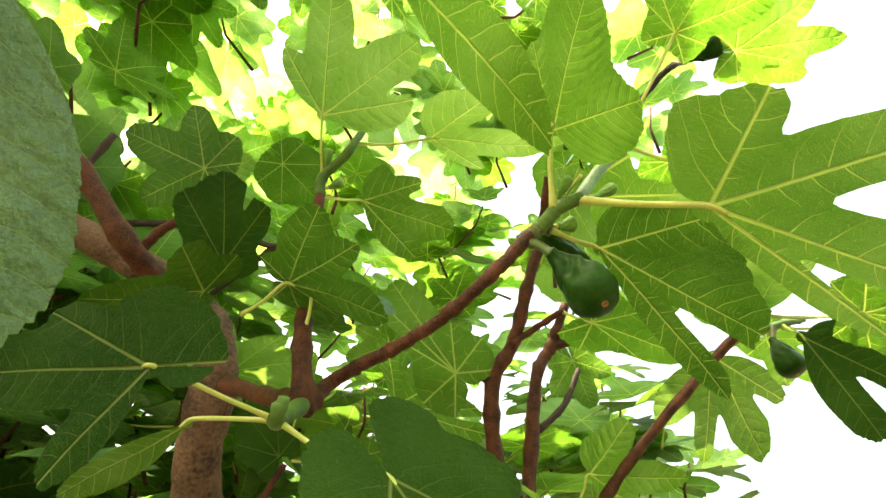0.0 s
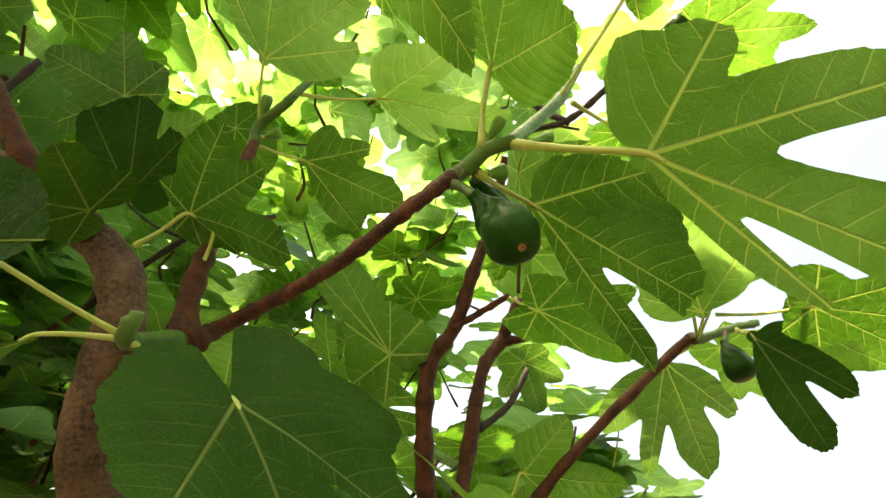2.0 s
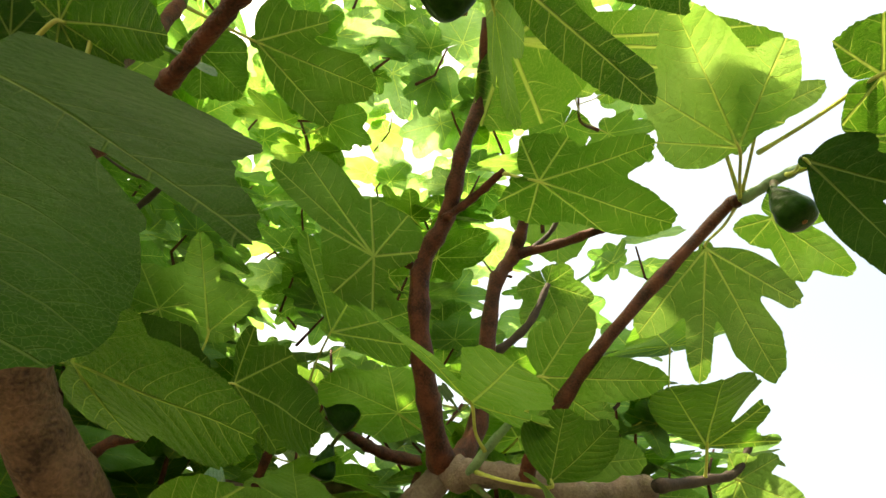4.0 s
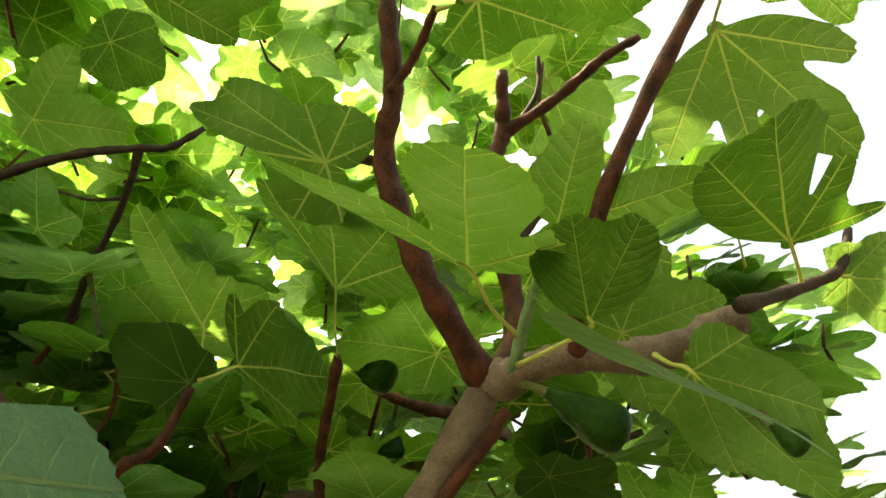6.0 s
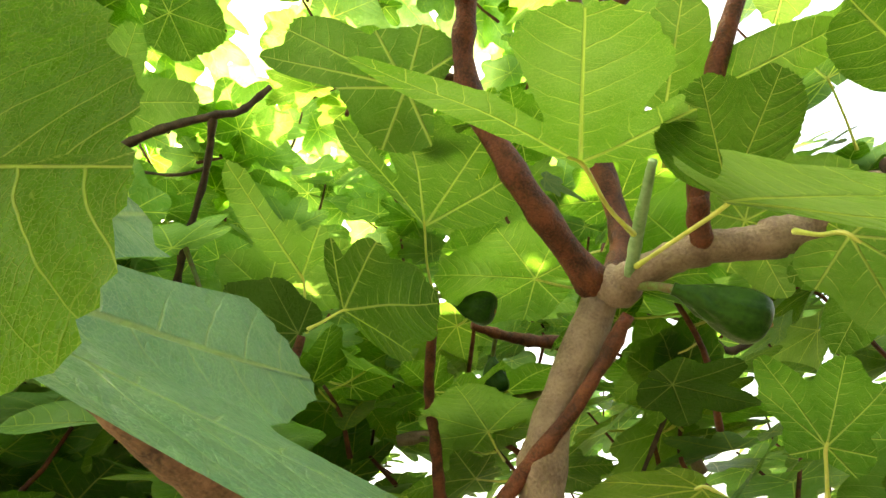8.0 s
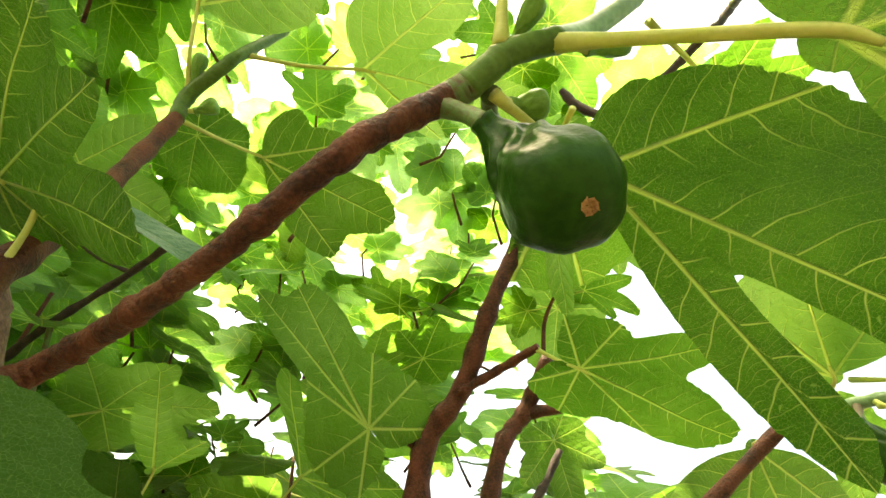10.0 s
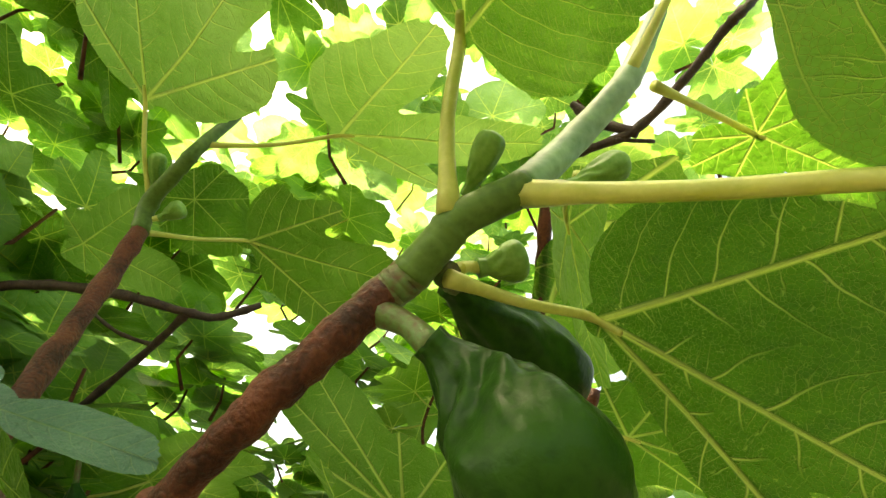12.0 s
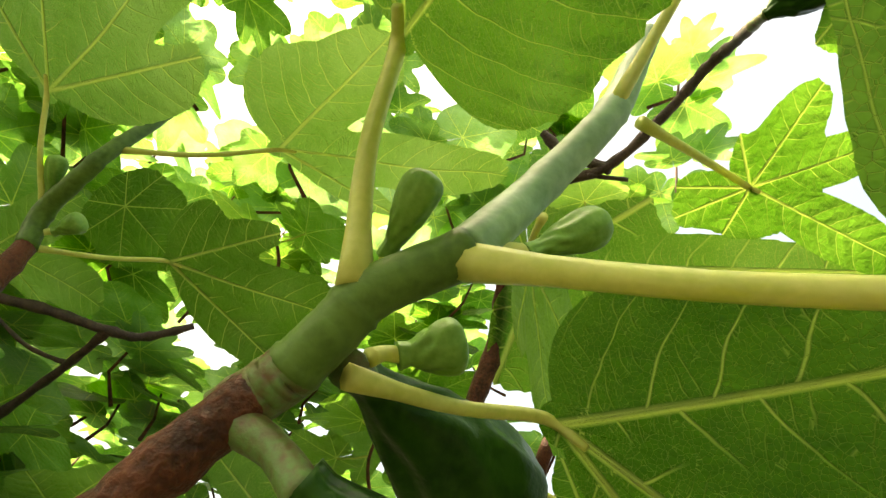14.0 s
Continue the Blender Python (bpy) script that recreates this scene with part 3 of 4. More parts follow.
fig((0.094, 0.416, 1.809), (0.110, 0.419, 1.815), 0.014, YOUNG_FIG, waist=0.5, eye=False, stalk_thick=0.0018, stalk=(0.089, 0.411, 1.805))
fig((-0.157, 0.521, 1.969), (-0.152, 0.504, 1.990), 0.012, YOUNG_FIG, stalk=(-0.160, 0.530, 1.960), stalk_thick=0.002, waist=0.45, eye=False)
fig((-0.153, 0.535, 1.954), (-0.135, 0.532, 1.962), 0.014, YOUNG_FIG, stalk=(-0.160, 0.532, 1.950), stalk_thick=0.002, waist=0.45, eye=False)
fig((0.127, 0.897, 1.604), (0.179, 0.926, 1.561), 0.04, FIG, label="green fig on the limb", stalk=(0.103, 0.927, 1.631))
fig((0.261, 0.839, 1.523), (0.273, 0.838, 1.504), 0.016, FIG, stalk=(0.245, 0.888, 1.590), label="small green fig")
fig((-0.139, 1.068, 1.787), (-0.085, 1.086, 1.750), 0.046, FIG, stalk=(-0.181, 1.110, 1.828))
fig((-0.186, 1.291, 1.793), (-0.200, 1.305, 1.733), 0.048, FIG, stalk=(-0.155, 1.250, 1.806))
fig((0.400, 0.718, 1.862), (0.412, 0.706, 1.808), 0.036, FIG, stalk=(0.412, 0.731, 1.884))
fig((0.280, 0.488, 2.124), (0.312, 0.462, 2.127), 0.033, FIG, stalk=(0.281, 0.503, 2.140))
fig((0.365, 0.712, 1.928), (0.380, 0.708, 1.907), 0.012, YOUNG_FIG, stalk=(0.386, 0.754, 1.884), stalk_thick=0.002, eye=False)
fig((-0.507, 0.979, 1.903), (-0.501, 1.004, 1.854), 0.04, FIG, stalk=(-0.520, 0.944, 1.998))

# ---- leaves on the fruiting shoot ----
leaf((-0.158, 0.477, 2.015), (-0.128, 0.347, 2.080), (0.165, 0.476, 0.864), ((-39, 0.56, 0.124), (0, 1.0, 0.22), (44, 0.99, 0.236), (68, 0.74, 0.221),), cuts=((21, 0.59, 8), (60, 0.57, 7),), stalk=(-0.161, 0.528, 1.963))
leaf((-0.037, 0.536, 2.038), (0.117, 0.582, 2.068), (-0.137, -0.178, 0.974), ((-85, 0.51, 0.178, 0), (-60, 0.74, 0.208), (0, 1.0, 0.2), (36, 0.67, 0.107),), cuts=((-30, 0.3, 10),), web=0.36, stalk=(-0.126, 0.509, 2.001))
leaf((-0.130, 0.609, 1.996), (-0.013, 0.686, 2.003), (-0.344, 0.452, 0.823), ((-77, 0.39, 0.116, 0), (-38, 0.59, 0.148), (0, 1.0, 0.27), (28, 0.84, 0.167),), cuts=((-25, 0.45, 12),), stalk=(-0.160, 0.532, 1.939), upper="thick")
leaf((0.134, 0.448, 1.810), (0.245, 0.429, 1.718), (0.586, 0.555, 0.591), ((-88, 0.26, 0.088, 0), (-42, 0.54, 0.207), (-20, 0.8, 0.271, 0), (0, 1.0, 0.27), (21, 1.07, 0.128),), cuts=((11, 0.53, 7),), thick=0.0019, droop=0.0, upper="thick", web=0.3, stalk=(0.087, 0.404, 1.796))
leaf((0.201, 0.371, 1.795), (0.373, 0.363, 1.703), (0.410, 0.574, 0.709), ((-130, 0.25, 0.107, 0), (-87, 0.45, 0.121), (-39, 0.82, 0.164), (0, 1.0, 0.22), (18, 0.73, 0.088),), cuts=((-23, 0.4, 11), (-68, 0.35, 12), (12, 0.36, 6),), thick=0.0028, droop=0.03, web=0.42, stalk=(0.109, 0.392, 1.818), upper="thick")
leaf((0.090, 0.3725, 1.879), (0.098, 0.263, 1.893), (0.800, 0.130, 0.580), ((-40, 0.66, 0.26), (0, 1.12, 0.38), (46, 0.93, 0.34), (66, 0.62, 0.25, 0)), thick=0.0024, droop=0.0, wave=0.03, web=0.34, stalk=(0.088, 0.391, 1.809))
leaf((-0.054, 0.266, 1.974), (0.089, 0.319, 1.815), (0.695, 0.190, 0.693), ((0, 1, 0.17),))
leaf((0.201, 0.348, 1.977), (0.237, 0.278, 2.011), (0.137, 0.480, 0.866), ((-132, 0.24, 0.11), (-73, 0.32, 0.12), (-52, 0.81, 0.179), (0, 1, 0.2), (42, 1.06, 0.233), (85, 0.28, 0.12), (132, 0.24, 0.11)), stalk=(0.146, 0.399, 1.881))
leaf((0.226, 0.481, 1.946), (0.289, 0.501, 1.920), (0.165, 0.560, 0.812), ((-132, 0.24, 0.11), (-88, 0.73, 0.183), (-48, 0.83, 0.166), (0, 1, 0.2), (85, 0.28, 0.12), (126, 0.49, 0.15), (151, 0.43, 0.12)), stalk=(0.163, 0.422, 1.911))
leaf((0.133, 0.574, 1.973), (0.149, 0.654, 1.887), (0.952, 0.116, 0.285), "three", stalk=(0.135, 0.498, 1.941))

# ---- leaves by the brown joint ----
leaf((-0.140, 0.453, 1.771), (-0.043, 0.449, 1.745), (0.257, 0.269, 0.928), ((-132, 0.24, 0.11), (-67, 0.87, 0.235), (-39, 0.88, 0.176), (0, 1, 0.22), (30, 0.5, 0.12), (85, 0.28, 0.12), (132, 0.24, 0.11)), stalk=(-0.184, 0.472, 1.749), upper="thick")
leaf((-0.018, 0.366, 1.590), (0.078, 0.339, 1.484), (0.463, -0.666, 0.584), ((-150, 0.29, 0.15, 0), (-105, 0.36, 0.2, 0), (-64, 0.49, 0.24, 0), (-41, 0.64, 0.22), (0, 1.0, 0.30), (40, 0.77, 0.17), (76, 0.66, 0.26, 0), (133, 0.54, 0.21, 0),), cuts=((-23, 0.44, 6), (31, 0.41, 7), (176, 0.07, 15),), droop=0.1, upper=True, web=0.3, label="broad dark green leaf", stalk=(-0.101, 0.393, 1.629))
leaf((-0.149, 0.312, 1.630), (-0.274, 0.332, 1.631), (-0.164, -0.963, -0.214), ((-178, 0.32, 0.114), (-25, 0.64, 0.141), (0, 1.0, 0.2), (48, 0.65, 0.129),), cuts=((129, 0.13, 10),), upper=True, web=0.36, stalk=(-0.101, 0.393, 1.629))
leaf((-0.168, 0.407, 1.629), (-0.218, 0.381, 1.572), (0.026, 0.905, -0.424), ((0, 1, 0.2),), stalk=(-0.101, 0.393, 1.629))
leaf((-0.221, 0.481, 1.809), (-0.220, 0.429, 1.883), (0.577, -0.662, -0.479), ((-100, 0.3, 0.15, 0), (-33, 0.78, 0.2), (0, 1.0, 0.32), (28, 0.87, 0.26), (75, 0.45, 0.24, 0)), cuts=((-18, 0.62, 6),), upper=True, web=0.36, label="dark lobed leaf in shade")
leaf((-0.264, 0.461, 1.916), (-0.357, 0.447, 1.956), (0.030, 0.924, 0.381), "three", width=0.9, upper="thick")
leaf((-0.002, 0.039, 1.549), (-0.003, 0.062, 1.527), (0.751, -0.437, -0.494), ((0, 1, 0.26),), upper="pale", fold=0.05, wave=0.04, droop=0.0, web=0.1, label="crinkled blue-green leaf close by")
# Seen from below; the dark upper-side skin stands in for shade.
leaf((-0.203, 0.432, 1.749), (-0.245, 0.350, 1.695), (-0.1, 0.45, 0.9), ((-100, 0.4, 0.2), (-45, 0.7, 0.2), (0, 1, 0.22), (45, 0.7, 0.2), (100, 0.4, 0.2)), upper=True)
leaf((-0.116, 0.459, 1.779), (-0.049, 0.497, 1.773), (0.422, -0.641, 0.641), ((0, 1.0, 0.26), (140, 0.5, 0.25)), upper="pale", web=0.2, stalk=(-0.124, 0.473, 1.730))
leaf((-0.020, 0.470, 1.537), (0.058, 0.488, 1.517), (0.05, 0.30, 0.95), ((-70, 0.6, 0.3), (0, 1, 0.36), (70, 0.6, 0.3)), upper="thick", web=0.4)

# ---- leaves on the outer branch ----
leaf((0.381, 0.863, 1.904), (0.465, 0.959, 1.778), (-0.132, 0.830, 0.542), ((-31, 0.72, 0.173), (0, 1.0, 0.22), (32, 0.92, 0.119), (67, 0.75, 0.188),), cuts=((21, 0.5, 9), (-20, 0.48, 8),), upper="thick", stalk=(0.386, 0.755, 1.883))
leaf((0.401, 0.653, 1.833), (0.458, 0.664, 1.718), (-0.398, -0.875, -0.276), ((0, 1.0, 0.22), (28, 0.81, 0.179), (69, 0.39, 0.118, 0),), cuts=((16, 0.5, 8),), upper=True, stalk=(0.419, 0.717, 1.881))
leaf((0.382, 0.670, 1.911), (0.331, 0.601, 1.953), (-0.193, 0.613, 0.766), ((-132, 0.24, 0.11), (-85, 0.28, 0.12), (-15, 0.58, 0.09), (0, 1, 0.25), (35, 0.5, 0.12), (100, 0.81, 0.162), (132, 0.24, 0.11)), stalk=(0.386, 0.755, 1.883))
leaf((0.356, 0.665, 1.865), (0.290, 0.560, 1.930), (0.30, 0.50, 0.81), ((-60, 0.5, 0.2), (0, 1.0, 0.27), (42, 0.7, 0.2), (-30, 0.7, 0.2)), stalk=(0.386, 0.755, 1.883))
leaf((0.406, 0.549, 1.807), (0.498, 0.488, 1.762), (0.588, 0.335, 0.736), upper="thick", lobes=((-132, 0.24, 0.11), (-85, 0.28, 0.12), (-26, 0.81, 0.121), (0, 1, 0.13), (25, 0.89, 0.134), (85, 0.28, 0.12), (132, 0.24, 0.11)), stalk=(0.381, 0.682, 1.876))
leaf((0.440, 0.636, 1.842), (0.529, 0.641, 1.807), (0.303, 0.452, 0.839), upper="thick", lobes=((-132, 0.24, 0.11), (-85, 0.28, 0.12), (-19, 0.61, 0.122), (0, 1, 0.25), (28, 0.89, 0.177), (85, 0.28, 0.12), (132, 0.24, 0.11)), stalk=(0.415, 0.710, 1.873))
leaf((0.324, 0.465, 2.109), (0.430, 0.441, 2.101), (0.183, 0.541, 0.821), ((-132, 0.24, 0.11), (-83, 0.35, 0.15), (-32, 0.85, 0.17), (0, 1, 0.17), (19, 0.55, 0.12), (85, 0.28, 0.12), (132, 0.24, 0.11)))
leaf((0.348, 0.492, 2.125), (0.422, 0.507, 2.114), (0.080, 0.320, 0.944), ((-132, 0.24, 0.11), (-85, 0.28, 0.12), (-26, 0.92, 0.229), (0, 1, 0.25), (35, 0.68, 0.169), (85, 0.28, 0.12), (132, 0.24, 0.11)))
leaf((0.176, 0.718, 1.880), (0.315, 0.757, 1.851), (0.065, 0.446, 0.893), ((-132, 0.24, 0.11), (-77, 0.34, 0.12), (-36, 0.83, 0.167), (0, 1, 0.22), (20, 0.48, 0.12), (85, 0.28, 0.12), (132, 0.24, 0.11)), stalk=(0.138, 0.720, 1.896))
leaf((0.177, 0.842, 1.717), (0.303, 0.839, 1.714), (0.034, 0.737, 0.675), ((-91, 0.43, 0.129, 0), (-58, 0.72, 0.217), (0, 1.0, 0.2), (36, 0.75, 0.21),), cuts=((-23, 0.48, 9), (23, 0.49, 8),), stalk=(0.160, 0.862, 1.684))
leaf((0.345, 0.897, 1.671), (0.325, 0.753, 1.689), (-0.114, 0.133, 0.985), ((-18, 0.88, 0.23), (0, 1.0, 0.34), (41, 0.54, 0.14), (101, 0.53, 0.085),), cuts=((27, 0.31, 8),), stalk=(0.346, 0.929, 1.647), upper="thick")
leaf((0.388, 0.953, 1.656), (0.464, 0.988, 1.642), (-0.259, 0.792, 0.553), ((-132, 0.24, 0.11), (-85, 0.28, 0.12), (-47, 0.63, 0.157), (0, 1, 0.25), (42, 0.79, 0.199), (85, 0.28, 0.12), (132, 0.24, 0.11)), stalk=(0.376, 0.946, 1.660))

# ---- leaves round the fork ----
leaf((0.111, 0.779, 1.659), (0.039, 0.626, 1.681), (0.475, -0.098, 0.875), ((0, 1.0, 0.14), (46, 0.85, 0.32), (88, 0.52, 0.13),), cuts=((22, 0.33, 9), (74, 0.42, 6)), fold=0.02, web=0.36, stalk=(0.118, 0.879, 1.651))
leaf((-0.120, 0.997, 1.857), (-0.014, 0.798, 1.834), (0.587, 0.222, 0.779), ((-33, 0.8, 0.15), (0, 1.0, 0.25), (20, 0.86, 0.19), (34, 0.85, 0.18),), cuts=((-21, 0.41, 6), (27, 0.62, 3),), upper="thick", stalk=(-0.182, 1.112, 1.829))
leaf((-0.204, 0.926, 1.739), (-0.048, 0.867, 1.661), (0.528, 0.603, 0.598), ((-66, 0.48, 0.116), (-30, 0.7, 0.154), (0, 1.0, 0.26), (32, 0.58, 0.199),), stalk=(-0.262, 0.932, 1.741), upper="thick")
leaf((-0.269, 0.931, 1.816), (-0.206, 0.756, 1.837), (-0.393, -0.030, 0.919), ((0, 1.0, 0.14), (40, 0.42, 0.126),), cuts=((14, 0.45, 12),), stalk=(-0.291, 0.963, 1.758))
leaf((0.180, 0.786, 1.594), (0.191, 0.729, 1.635), (0.272, 0.587, 0.762), ((-26, 0.79, 0.26, 0), (0, 1.0, 0.3), (32, 1.0, 0.34)), fold=0.25, droop=0.0, wave=0.05, web=0.3, stalk=(0.109, 0.900, 1.635), upper="thick")
leaf((0.178, 0.781, 1.587), (0.238, 0.682, 1.477), (0.729, -0.259, 0.633), ((-27, 0.95, 0.25, 0), (-16, 1.15, 0.33), (0, 1.1, 0.06)), cuts=((-44, 0.34, 10),), fold=0.0, droop=0.0, wave=0.03, web=0.3, upper="thick")
leaf((0.182, 1.085, 1.500), (0.225, 1.010, 1.553), (0.404, 0.672, 0.620), ((-132, 0.24, 0.11), (-56, 0.66, 0.132), (-36, 0.99, 0.217), (0, 1, 0.2), (23, 0.79, 0.197), (85, 0.28, 0.12), (132, 0.24, 0.11)), stalk=(0.165, 1.131, 1.465))
leaf((0.082, 0.989, 1.479), (-0.001, 0.923, 1.481), (-0.432, 0.512, -0.742), "oval", stalk=(0.111, 1.050, 1.451))
leaf((0.231, 0.836, 1.566), (0.282, 0.872, 1.487), (0.410, 0.703, 0.580), "oval", stalk=(0.216, 0.881, 1.603))
leaf((-0.312, 0.726, 2.173), (-0.252, 0.773, 2.129), (-0.219, 0.805, 0.551), "heart")
leaf((-0.470, 0.758, 2.134), (-0.346, 0.819, 2.106), (0.018, 0.391, 0.920), ((-132, 0.24, 0.11), (-56, 0.9, 0.224), (0, 1, 0.25), (34, 0.6, 0.151), (85, 0.28, 0.12), (132, 0.24, 0.11)))
leaf((-0.006, 0.778, 1.828), (-0.136, 0.720, 1.927), (-0.096, 0.909, 0.405), ((-132, 0.24, 0.11), (-85, 0.28, 0.12), (-13, 0.37, 0.12), (0, 1, 0.1), (12, 0.92, 0.185), (42, 0.38, 0.12), (85, 0.28, 0.12), (132, 0.24, 0.11)))
leaf((0.049, 0.475, 1.463), (0.028, 0.618, 1.460), (0.844, 0.134, 0.519), ((-38, 0.72, 0.09, 0), (-20, 1.0, 0.19), (10, 0.90, 0.16), (20, 0.78, 0.12, 0), (40, 0.60, 0.11)), cuts=((27, 0.42, 5), (-4, 0.74, 4)), upper="pale", fold=0.29, droop=0.0, wave=0.02, web=0.2, label="broad leaf close by with a blue-green sky sheen")
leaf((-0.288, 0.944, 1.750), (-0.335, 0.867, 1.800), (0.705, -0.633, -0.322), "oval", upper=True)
leaf((0.200, 0.944, 1.659), (0.295, 0.977, 1.684), (-0.395, 0.838, 0.376), "broad")
leaf((0.257, 0.900, 1.572), (0.206, 0.934, 1.532), (0.285, 0.877, 0.387), "three")
leaf((0.066, 1.258, 1.638), (0.071, 1.196, 1.721), (-0.567, 0.646, 0.511), "oval")
leaf((0.070, 1.274, 1.637), (0.136, 1.220, 1.711), (-0.433, 0.504, 0.748), "oval")
leaf((0.081, 1.096, 1.596), (0.148, 1.152, 1.563), (-0.162, -0.352, -0.922), "three", upper=True)
leaf((0.427, 1.268, 1.993), (0.350, 1.080, 1.930), (0.10, 0.45, 0.88), "broad", stalk=(0.420, 1.330, 1.900))
leaf((0.196, 1.034, 1.968), (0.229, 1.057, 1.886), (0.125, 0.942, 0.312), "three")

# ---- green shoot at the fork ----
branch("shoot", [(0.100, 0.919, 1.640), (0.124, 0.882, 1.658), (0.154, 0.834, 1.675)], [0.0055, 0.0048, 0.0035], SHOOT, sides=12, rings=((0.3, 0.15, 0.04), (0.6, 0.15, 0.04)))
branch("branch", [(0.085, 0.934, 1.613), (0.018, 0.940, 1.557), (-0.052, 0.939, 1.511), (-0.120, 0.942, 1.452), (-0.210, 0.960, 1.350)], [0.006, 0.0065, 0.007, 0.0075], BARK, knots=4, sides=10)
branch("branch", [(0.160, 0.901, 1.630), (0.172, 0.869, 1.653)], [0.007, 0.0065], BARK, knots=2, sides=10)
leaf((0.036, 0.463, 1.470), (0.099, 0.4935, 1.4496), (-0.350, 0.900, 0.260), ((-55, 0.46, 0.2), (-28, 0.79, 0.25, 0), (0, 0.92, 0.38), (12, 0.96, 0.3, 0), (42, 0.62, 0.28)), upper="thin", fold=0.05, droop=0.0, wave=0.04, web=0.4, label="yellow-green leaf close by")
leaf((0.144, 0.654, 2.044), (0.440, 0.698, 2.056), (-0.137, 0.732, 0.667), ((-37, 0.28, 0.06), (-5, 0.64, 0.096), (0, 1, 0.14), (7, 0.42, 0.072), (63, 0.21, 0.072), (105, 0.23, 0.084)))
leaf((0.446, 0.821, 1.914), (0.534, 0.864, 1.863), (0.203, 0.542, 0.816), ((-132, 0.24, 0.11), (-85, 0.28, 0.12), (-45, 0.61, 0.122), (0, 1, 0.2), (25, 0.8, 0.161), (85, 0.28, 0.12), (123, 0.36, 0.12)))
leaf((0.077, 0.821, 1.694), (0.099, 0.835, 1.668), (-0.692, -0.234, -0.683), "narrow", upper="pale")
leaf((-0.034, 0.856, 1.842), (0.019, 0.864, 1.837), (-0.112, 0.101, -0.989), "narrow", upper=True)

# ---- the rest of the crown ----
def crown_spots(count, seed, low, high, turns, ups, open_side=True):
    """Ends of twigs, spread evenly through a part of the crown; its outer side to the right stays open to the sky."""
    rnd = random.Random(seed)
    a, b = rnd.random(), rnd.random()
    spots = []
    k = 0
    while len(spots) < 0.85 * count:
        k += 1
        far = (low ** 3 + (high ** 3 - low ** 3) * rnd.random()) ** (1 / 3)
        turn = turns[0] + (turns[1] - turns[0]) * ((a + 0.7548777 * k) % 1) + rnd.uniform(-2, 2)
        up = ups[0] + (ups[1] - ups[0]) * ((b + 0.5698403 * k) % 1) + rnd.uniform(-2, 2)
        if open_side and turn > 20 - 0.4 * min(max(up - 5, 0), 20) + 0.9 * max(0, up - 30):
            continue
        t, u = radians(turn), radians(up)
        spots.append(Vector((0.1, 0.25, 1.5)) + far * Vector((math.sin(t) * math.cos(u), math.cos(t) * math.cos(u), math.sin(u))))
    return spots


def spray(p, seed):
    """Poses and lengths of the leaves round one twig's end, and the twig's line."""
    rnd = random.Random(seed)
    grow = Vector((rnd.uniform(-0.6, 0.6), rnd.uniform(-0.6, 0.6), 1)).normalized()
    posed = []
    start = rnd.random() * 6.28
    for k in range(rnd.randint(4, 5)):
        w = start + 2.4 * k
        out_way = Vector((math.cos(w), math.sin(w), rnd.uniform(-0.1, 0.5))).normalized()
        root = p - grow * 0.02 * k
        base = root + out_way * rnd.uniform(0.05, 0.10)
        size = rnd.uniform(0.095, 0.175)
        aim = (out_way + Vector((0, 0, rnd.uniform(-0.7, 0.1)))).normalized()
        face = (Vector((rnd.uniform(-0.4, 0.4), rnd.uniform(-0.4, 0.4), 1)) + out_way * 0.4).normalized()
        posed.append((base, base + aim * size, face, size, root))
    return posed, [p + grow * 0.01, p - grow * 0.09, p - grow * 0.14 + Vector((rnd.uniform(-0.08, 0.08), rnd.uniform(-0.08, 0.08), -0.03))]


KINDS = ("five", "broad", "three", "heart", "broad", "five")
stock = []
for k, kind in enumerate(KINDS):
    form = Form(900 + k, random.Random(k).uniform(0.0, 0.25), 0.12, 0.06, 1.0)
    one = plain(blade(SHAPES[kind], form, 1.0, 96, 5, k), "leaf", LEAF)
    stock.append((one.data, blade(SHAPES[kind], form, 1.0, 60, 3, k, 0.0)))
    bpy.data.objects.remove(one)

twig_no = 0
near_spots = crown_spots(18, 5, 0.95, 1.6, (-30, 32), (-6, 24)) + crown_spots(12, 4, 0.95, 1.5, (-70, -30), (-4, 30))
near_spots += crown_spots(7, 3, 1.3, 1.8, (-50, 30), (24, 50))
for n, p in enumerate(near_spots):
    posed, line = spray(p, 50 + n)
    mesh_object("twig", *tube(spline(line, 5), [0.003, 0.004, 0.005], 8, 0.08, (), n), BARK, tree)
    for k, (base, tip, face, size, root) in enumerate(posed):
        me, _ = stock[(n + k) % len(stock)]
        ob = new("leaf", me)
        ob.parent = tree
        ob.matrix_world = axes(base, tip, face) @ Matrix.Scale(size, 4)
        back = ob.matrix_world.inverted() @ root
        mesh_object("petiole", *tube([back, back * 0.5 + Vector((0, 0, -0.03)), Vector((0, 0, -0.01))], [0.016, 0.013, 0.012], 6), PETIOLE, ob)

verts, faces, uvs, tv, tf = [], [], [], [], []
far_spots = crown_spots(54, 6, 1.8, 2.2, (-75, 40), (14, 42))
far_spots += crown_spots(13, 31, 1.1, 1.9, (-4, 19), (-14, 6))
far_spots += crown_spots(28, 33, 2.0, 2.9, (-40, -2), (22, 52))
far_spots += crown_spots(9, 36, 1.2, 1.9, (1, 20), (14, 22), False)
far_spots += crown_spots(36, 34, 1.7, 2.6, (-75, -25), (18, 48))
far_spots += crown_spots(17, 35, 1.6, 2.4, (-35, 10), (50, 72))
far_spots += crown_spots(14, 19, 1.8, 2.2, (-75, 30), (43, 62))
far_spots += crown_spots(26, 7, 1.3, 2.6, (-60, -13), (-8, 13))
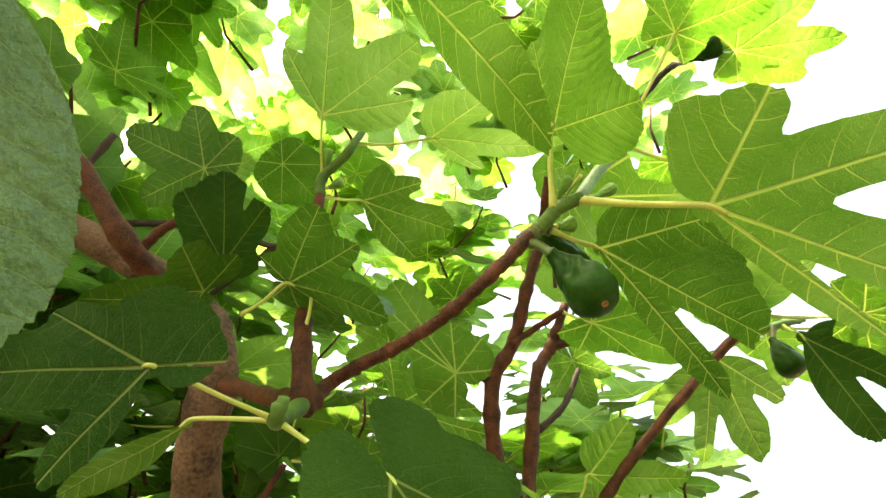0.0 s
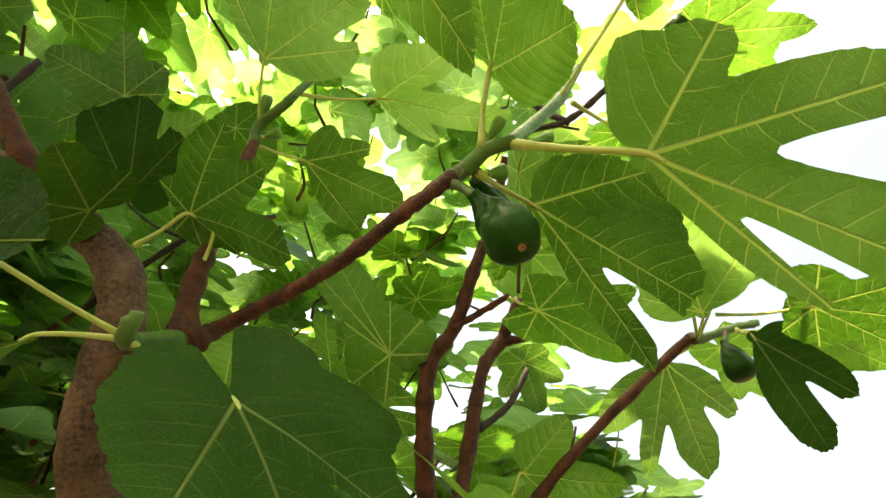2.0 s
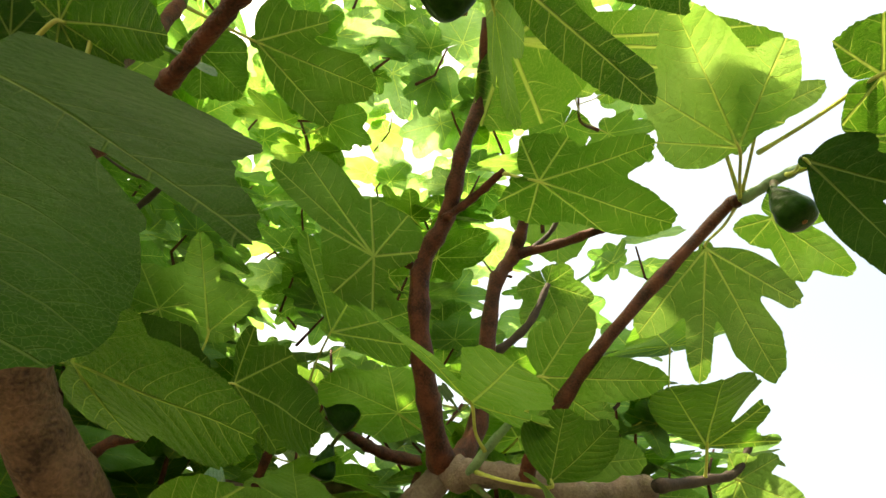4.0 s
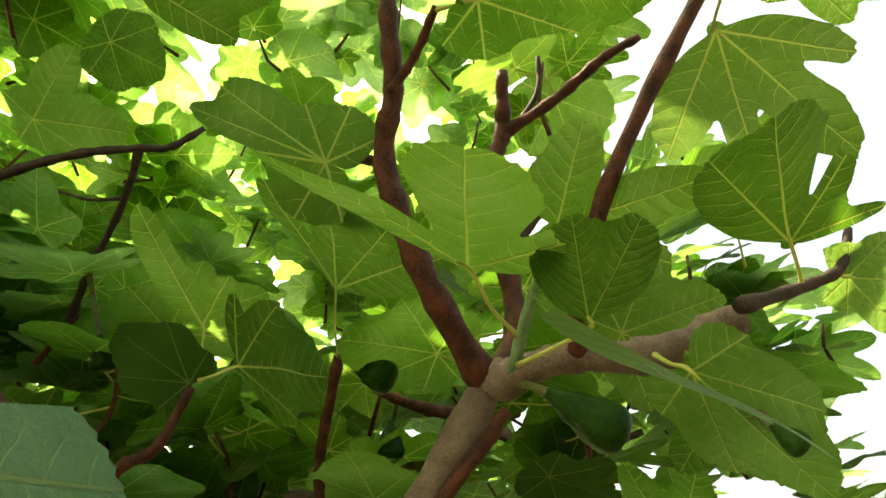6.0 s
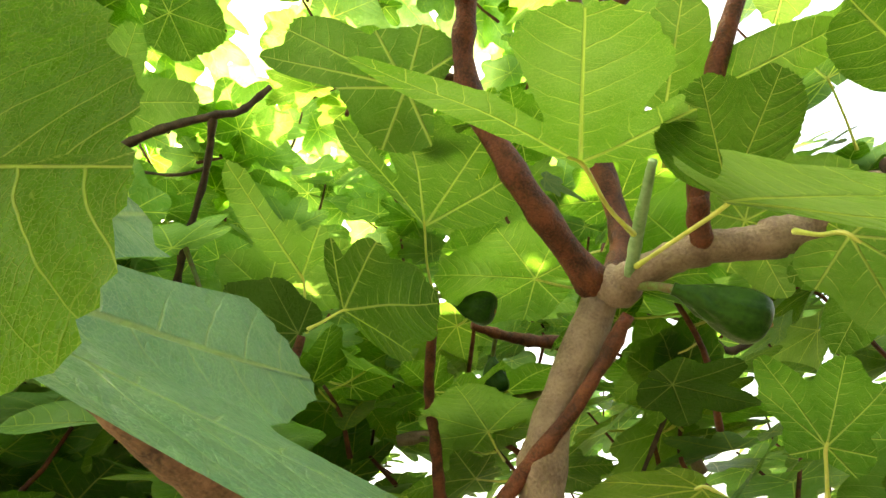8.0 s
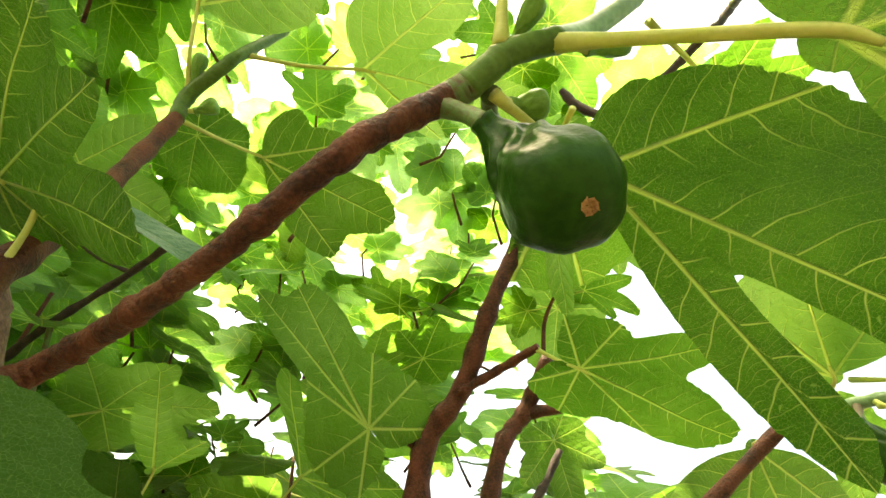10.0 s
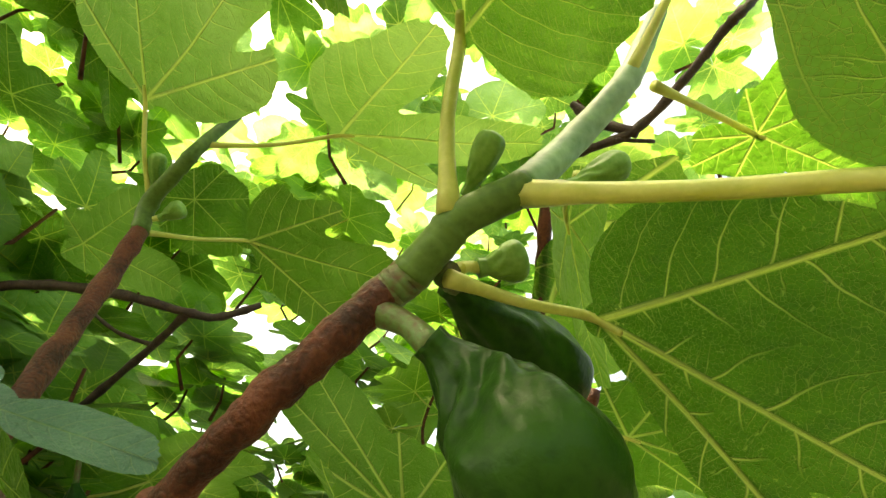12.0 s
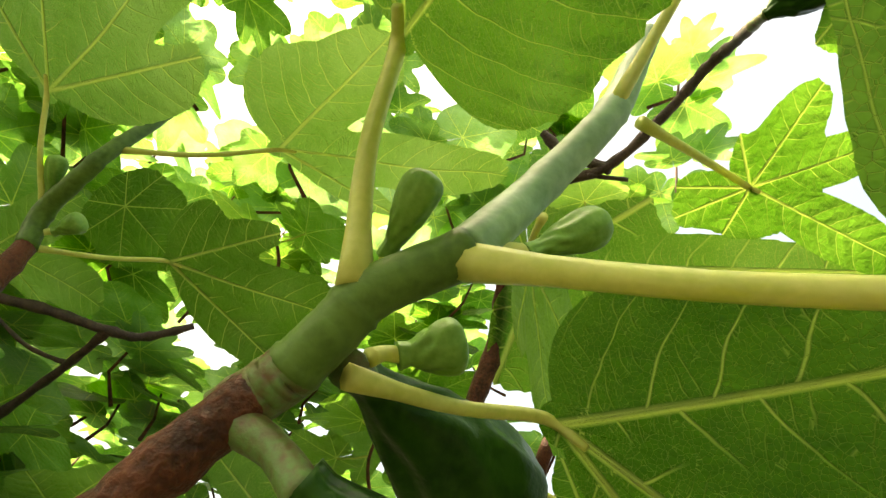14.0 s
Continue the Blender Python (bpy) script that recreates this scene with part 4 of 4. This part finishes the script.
far_spots += crown_spots(9, 37, 1.4, 2.6, (-13, 22), (-8, 8))
far_spots += crown_spots(38, 9, 1.6, 2.3, (-62, 25), (9, 25))
far_spots += crown_spots(30, 10, 2.6, 3.8, (-80, 22), (-10, 9))
far_spots += crown_spots(48, 12, 0.9, 2.2, (-110, -42), (-10, 16))
far_spots += crown_spots(26, 14, 1.5, 2.0, (-110, -60), (16, 66))
far_spots += crown_spots(19, 16, 1.0, 1.7, (-68, -24), (2, 20))
far_spots += crown_spots(28, 17, 1.0, 1.7, (-85, -48), (10, 42))
far_spots += crown_spots(32, 13, 1.4, 3.0, (-85, -25), (-8, 14))
# Unseen sprays behind the camera, added to hold back light from there.
far_spots += crown_spots(110, 8, 0.9, 2.6, (-300, -110), (-10, 25), False)
far_spots += crown_spots(60, 21, 1.2, 2.6, (-300, -110), (25, 66), False)
# Unseen sprays overhead, added to keep the sun off the near leaves.
rnd = random.Random(15)
far_spots += [Vector((rnd.uniform(-1.35, -0.39), rnd.uniform(-0.4, 0.5), rnd.uniform(2.5, 3.1))) for _ in range(30)]
far_spots += [Vector((rnd.uniform(-0.9, -0.38), rnd.uniform(0.45, 0.75), rnd.uniform(2.85, 3.2))) for _ in range(8)]
# A few more, added on the line to the sun to shade single leaves.
rnd = random.Random(41)
far_spots += [Vector((rnd.uniform(-0.45, -0.05), rnd.uniform(0.45, 1.0), rnd.uniform(2.75, 3.2))) for _ in range(3)]
far_spots += [Vector((-0.75 - 0.1 * k + rnd.uniform(-0.08, 0.08), 0.70 + rnd.uniform(-0.1, 0.1), 2.78 + 0.15 * k)) for k in range(3)]
far_spots += crown_spots(10, 38, 1.2, 2.2, (-2, 20), (-14, 4))
far_spots += crown_spots(17, 20, 1.1, 1.7, (-64, -32), (16, 34))
for n, p in enumerate(far_spots):
    posed, line = spray(p, 500 + n)
    v, f = tube(line, [0.003, 0.004, 0.005], 6)
    tf += [tuple(i + len(tv) for i in q) for q in f]
    tv += v
    for k, (base, tip, face, size, root) in enumerate(posed):
        bv, bf, bu = stock[(n + k) % len(stock)][1]
        m = axes(base, tip, face) @ Matrix.Scale(size, 4)
        faces += [tuple(i + len(verts) for i in q) for q in bf]
        verts += [m @ q for q in bv]
        uvs += bu
tagged(mesh_object("foliage", verts, faces, FOLIAGE, tree, uv=uvs), kind="stuff")
tagged(mesh_object("far_twig", tv, tf, BARK, tree), kind="stuff")
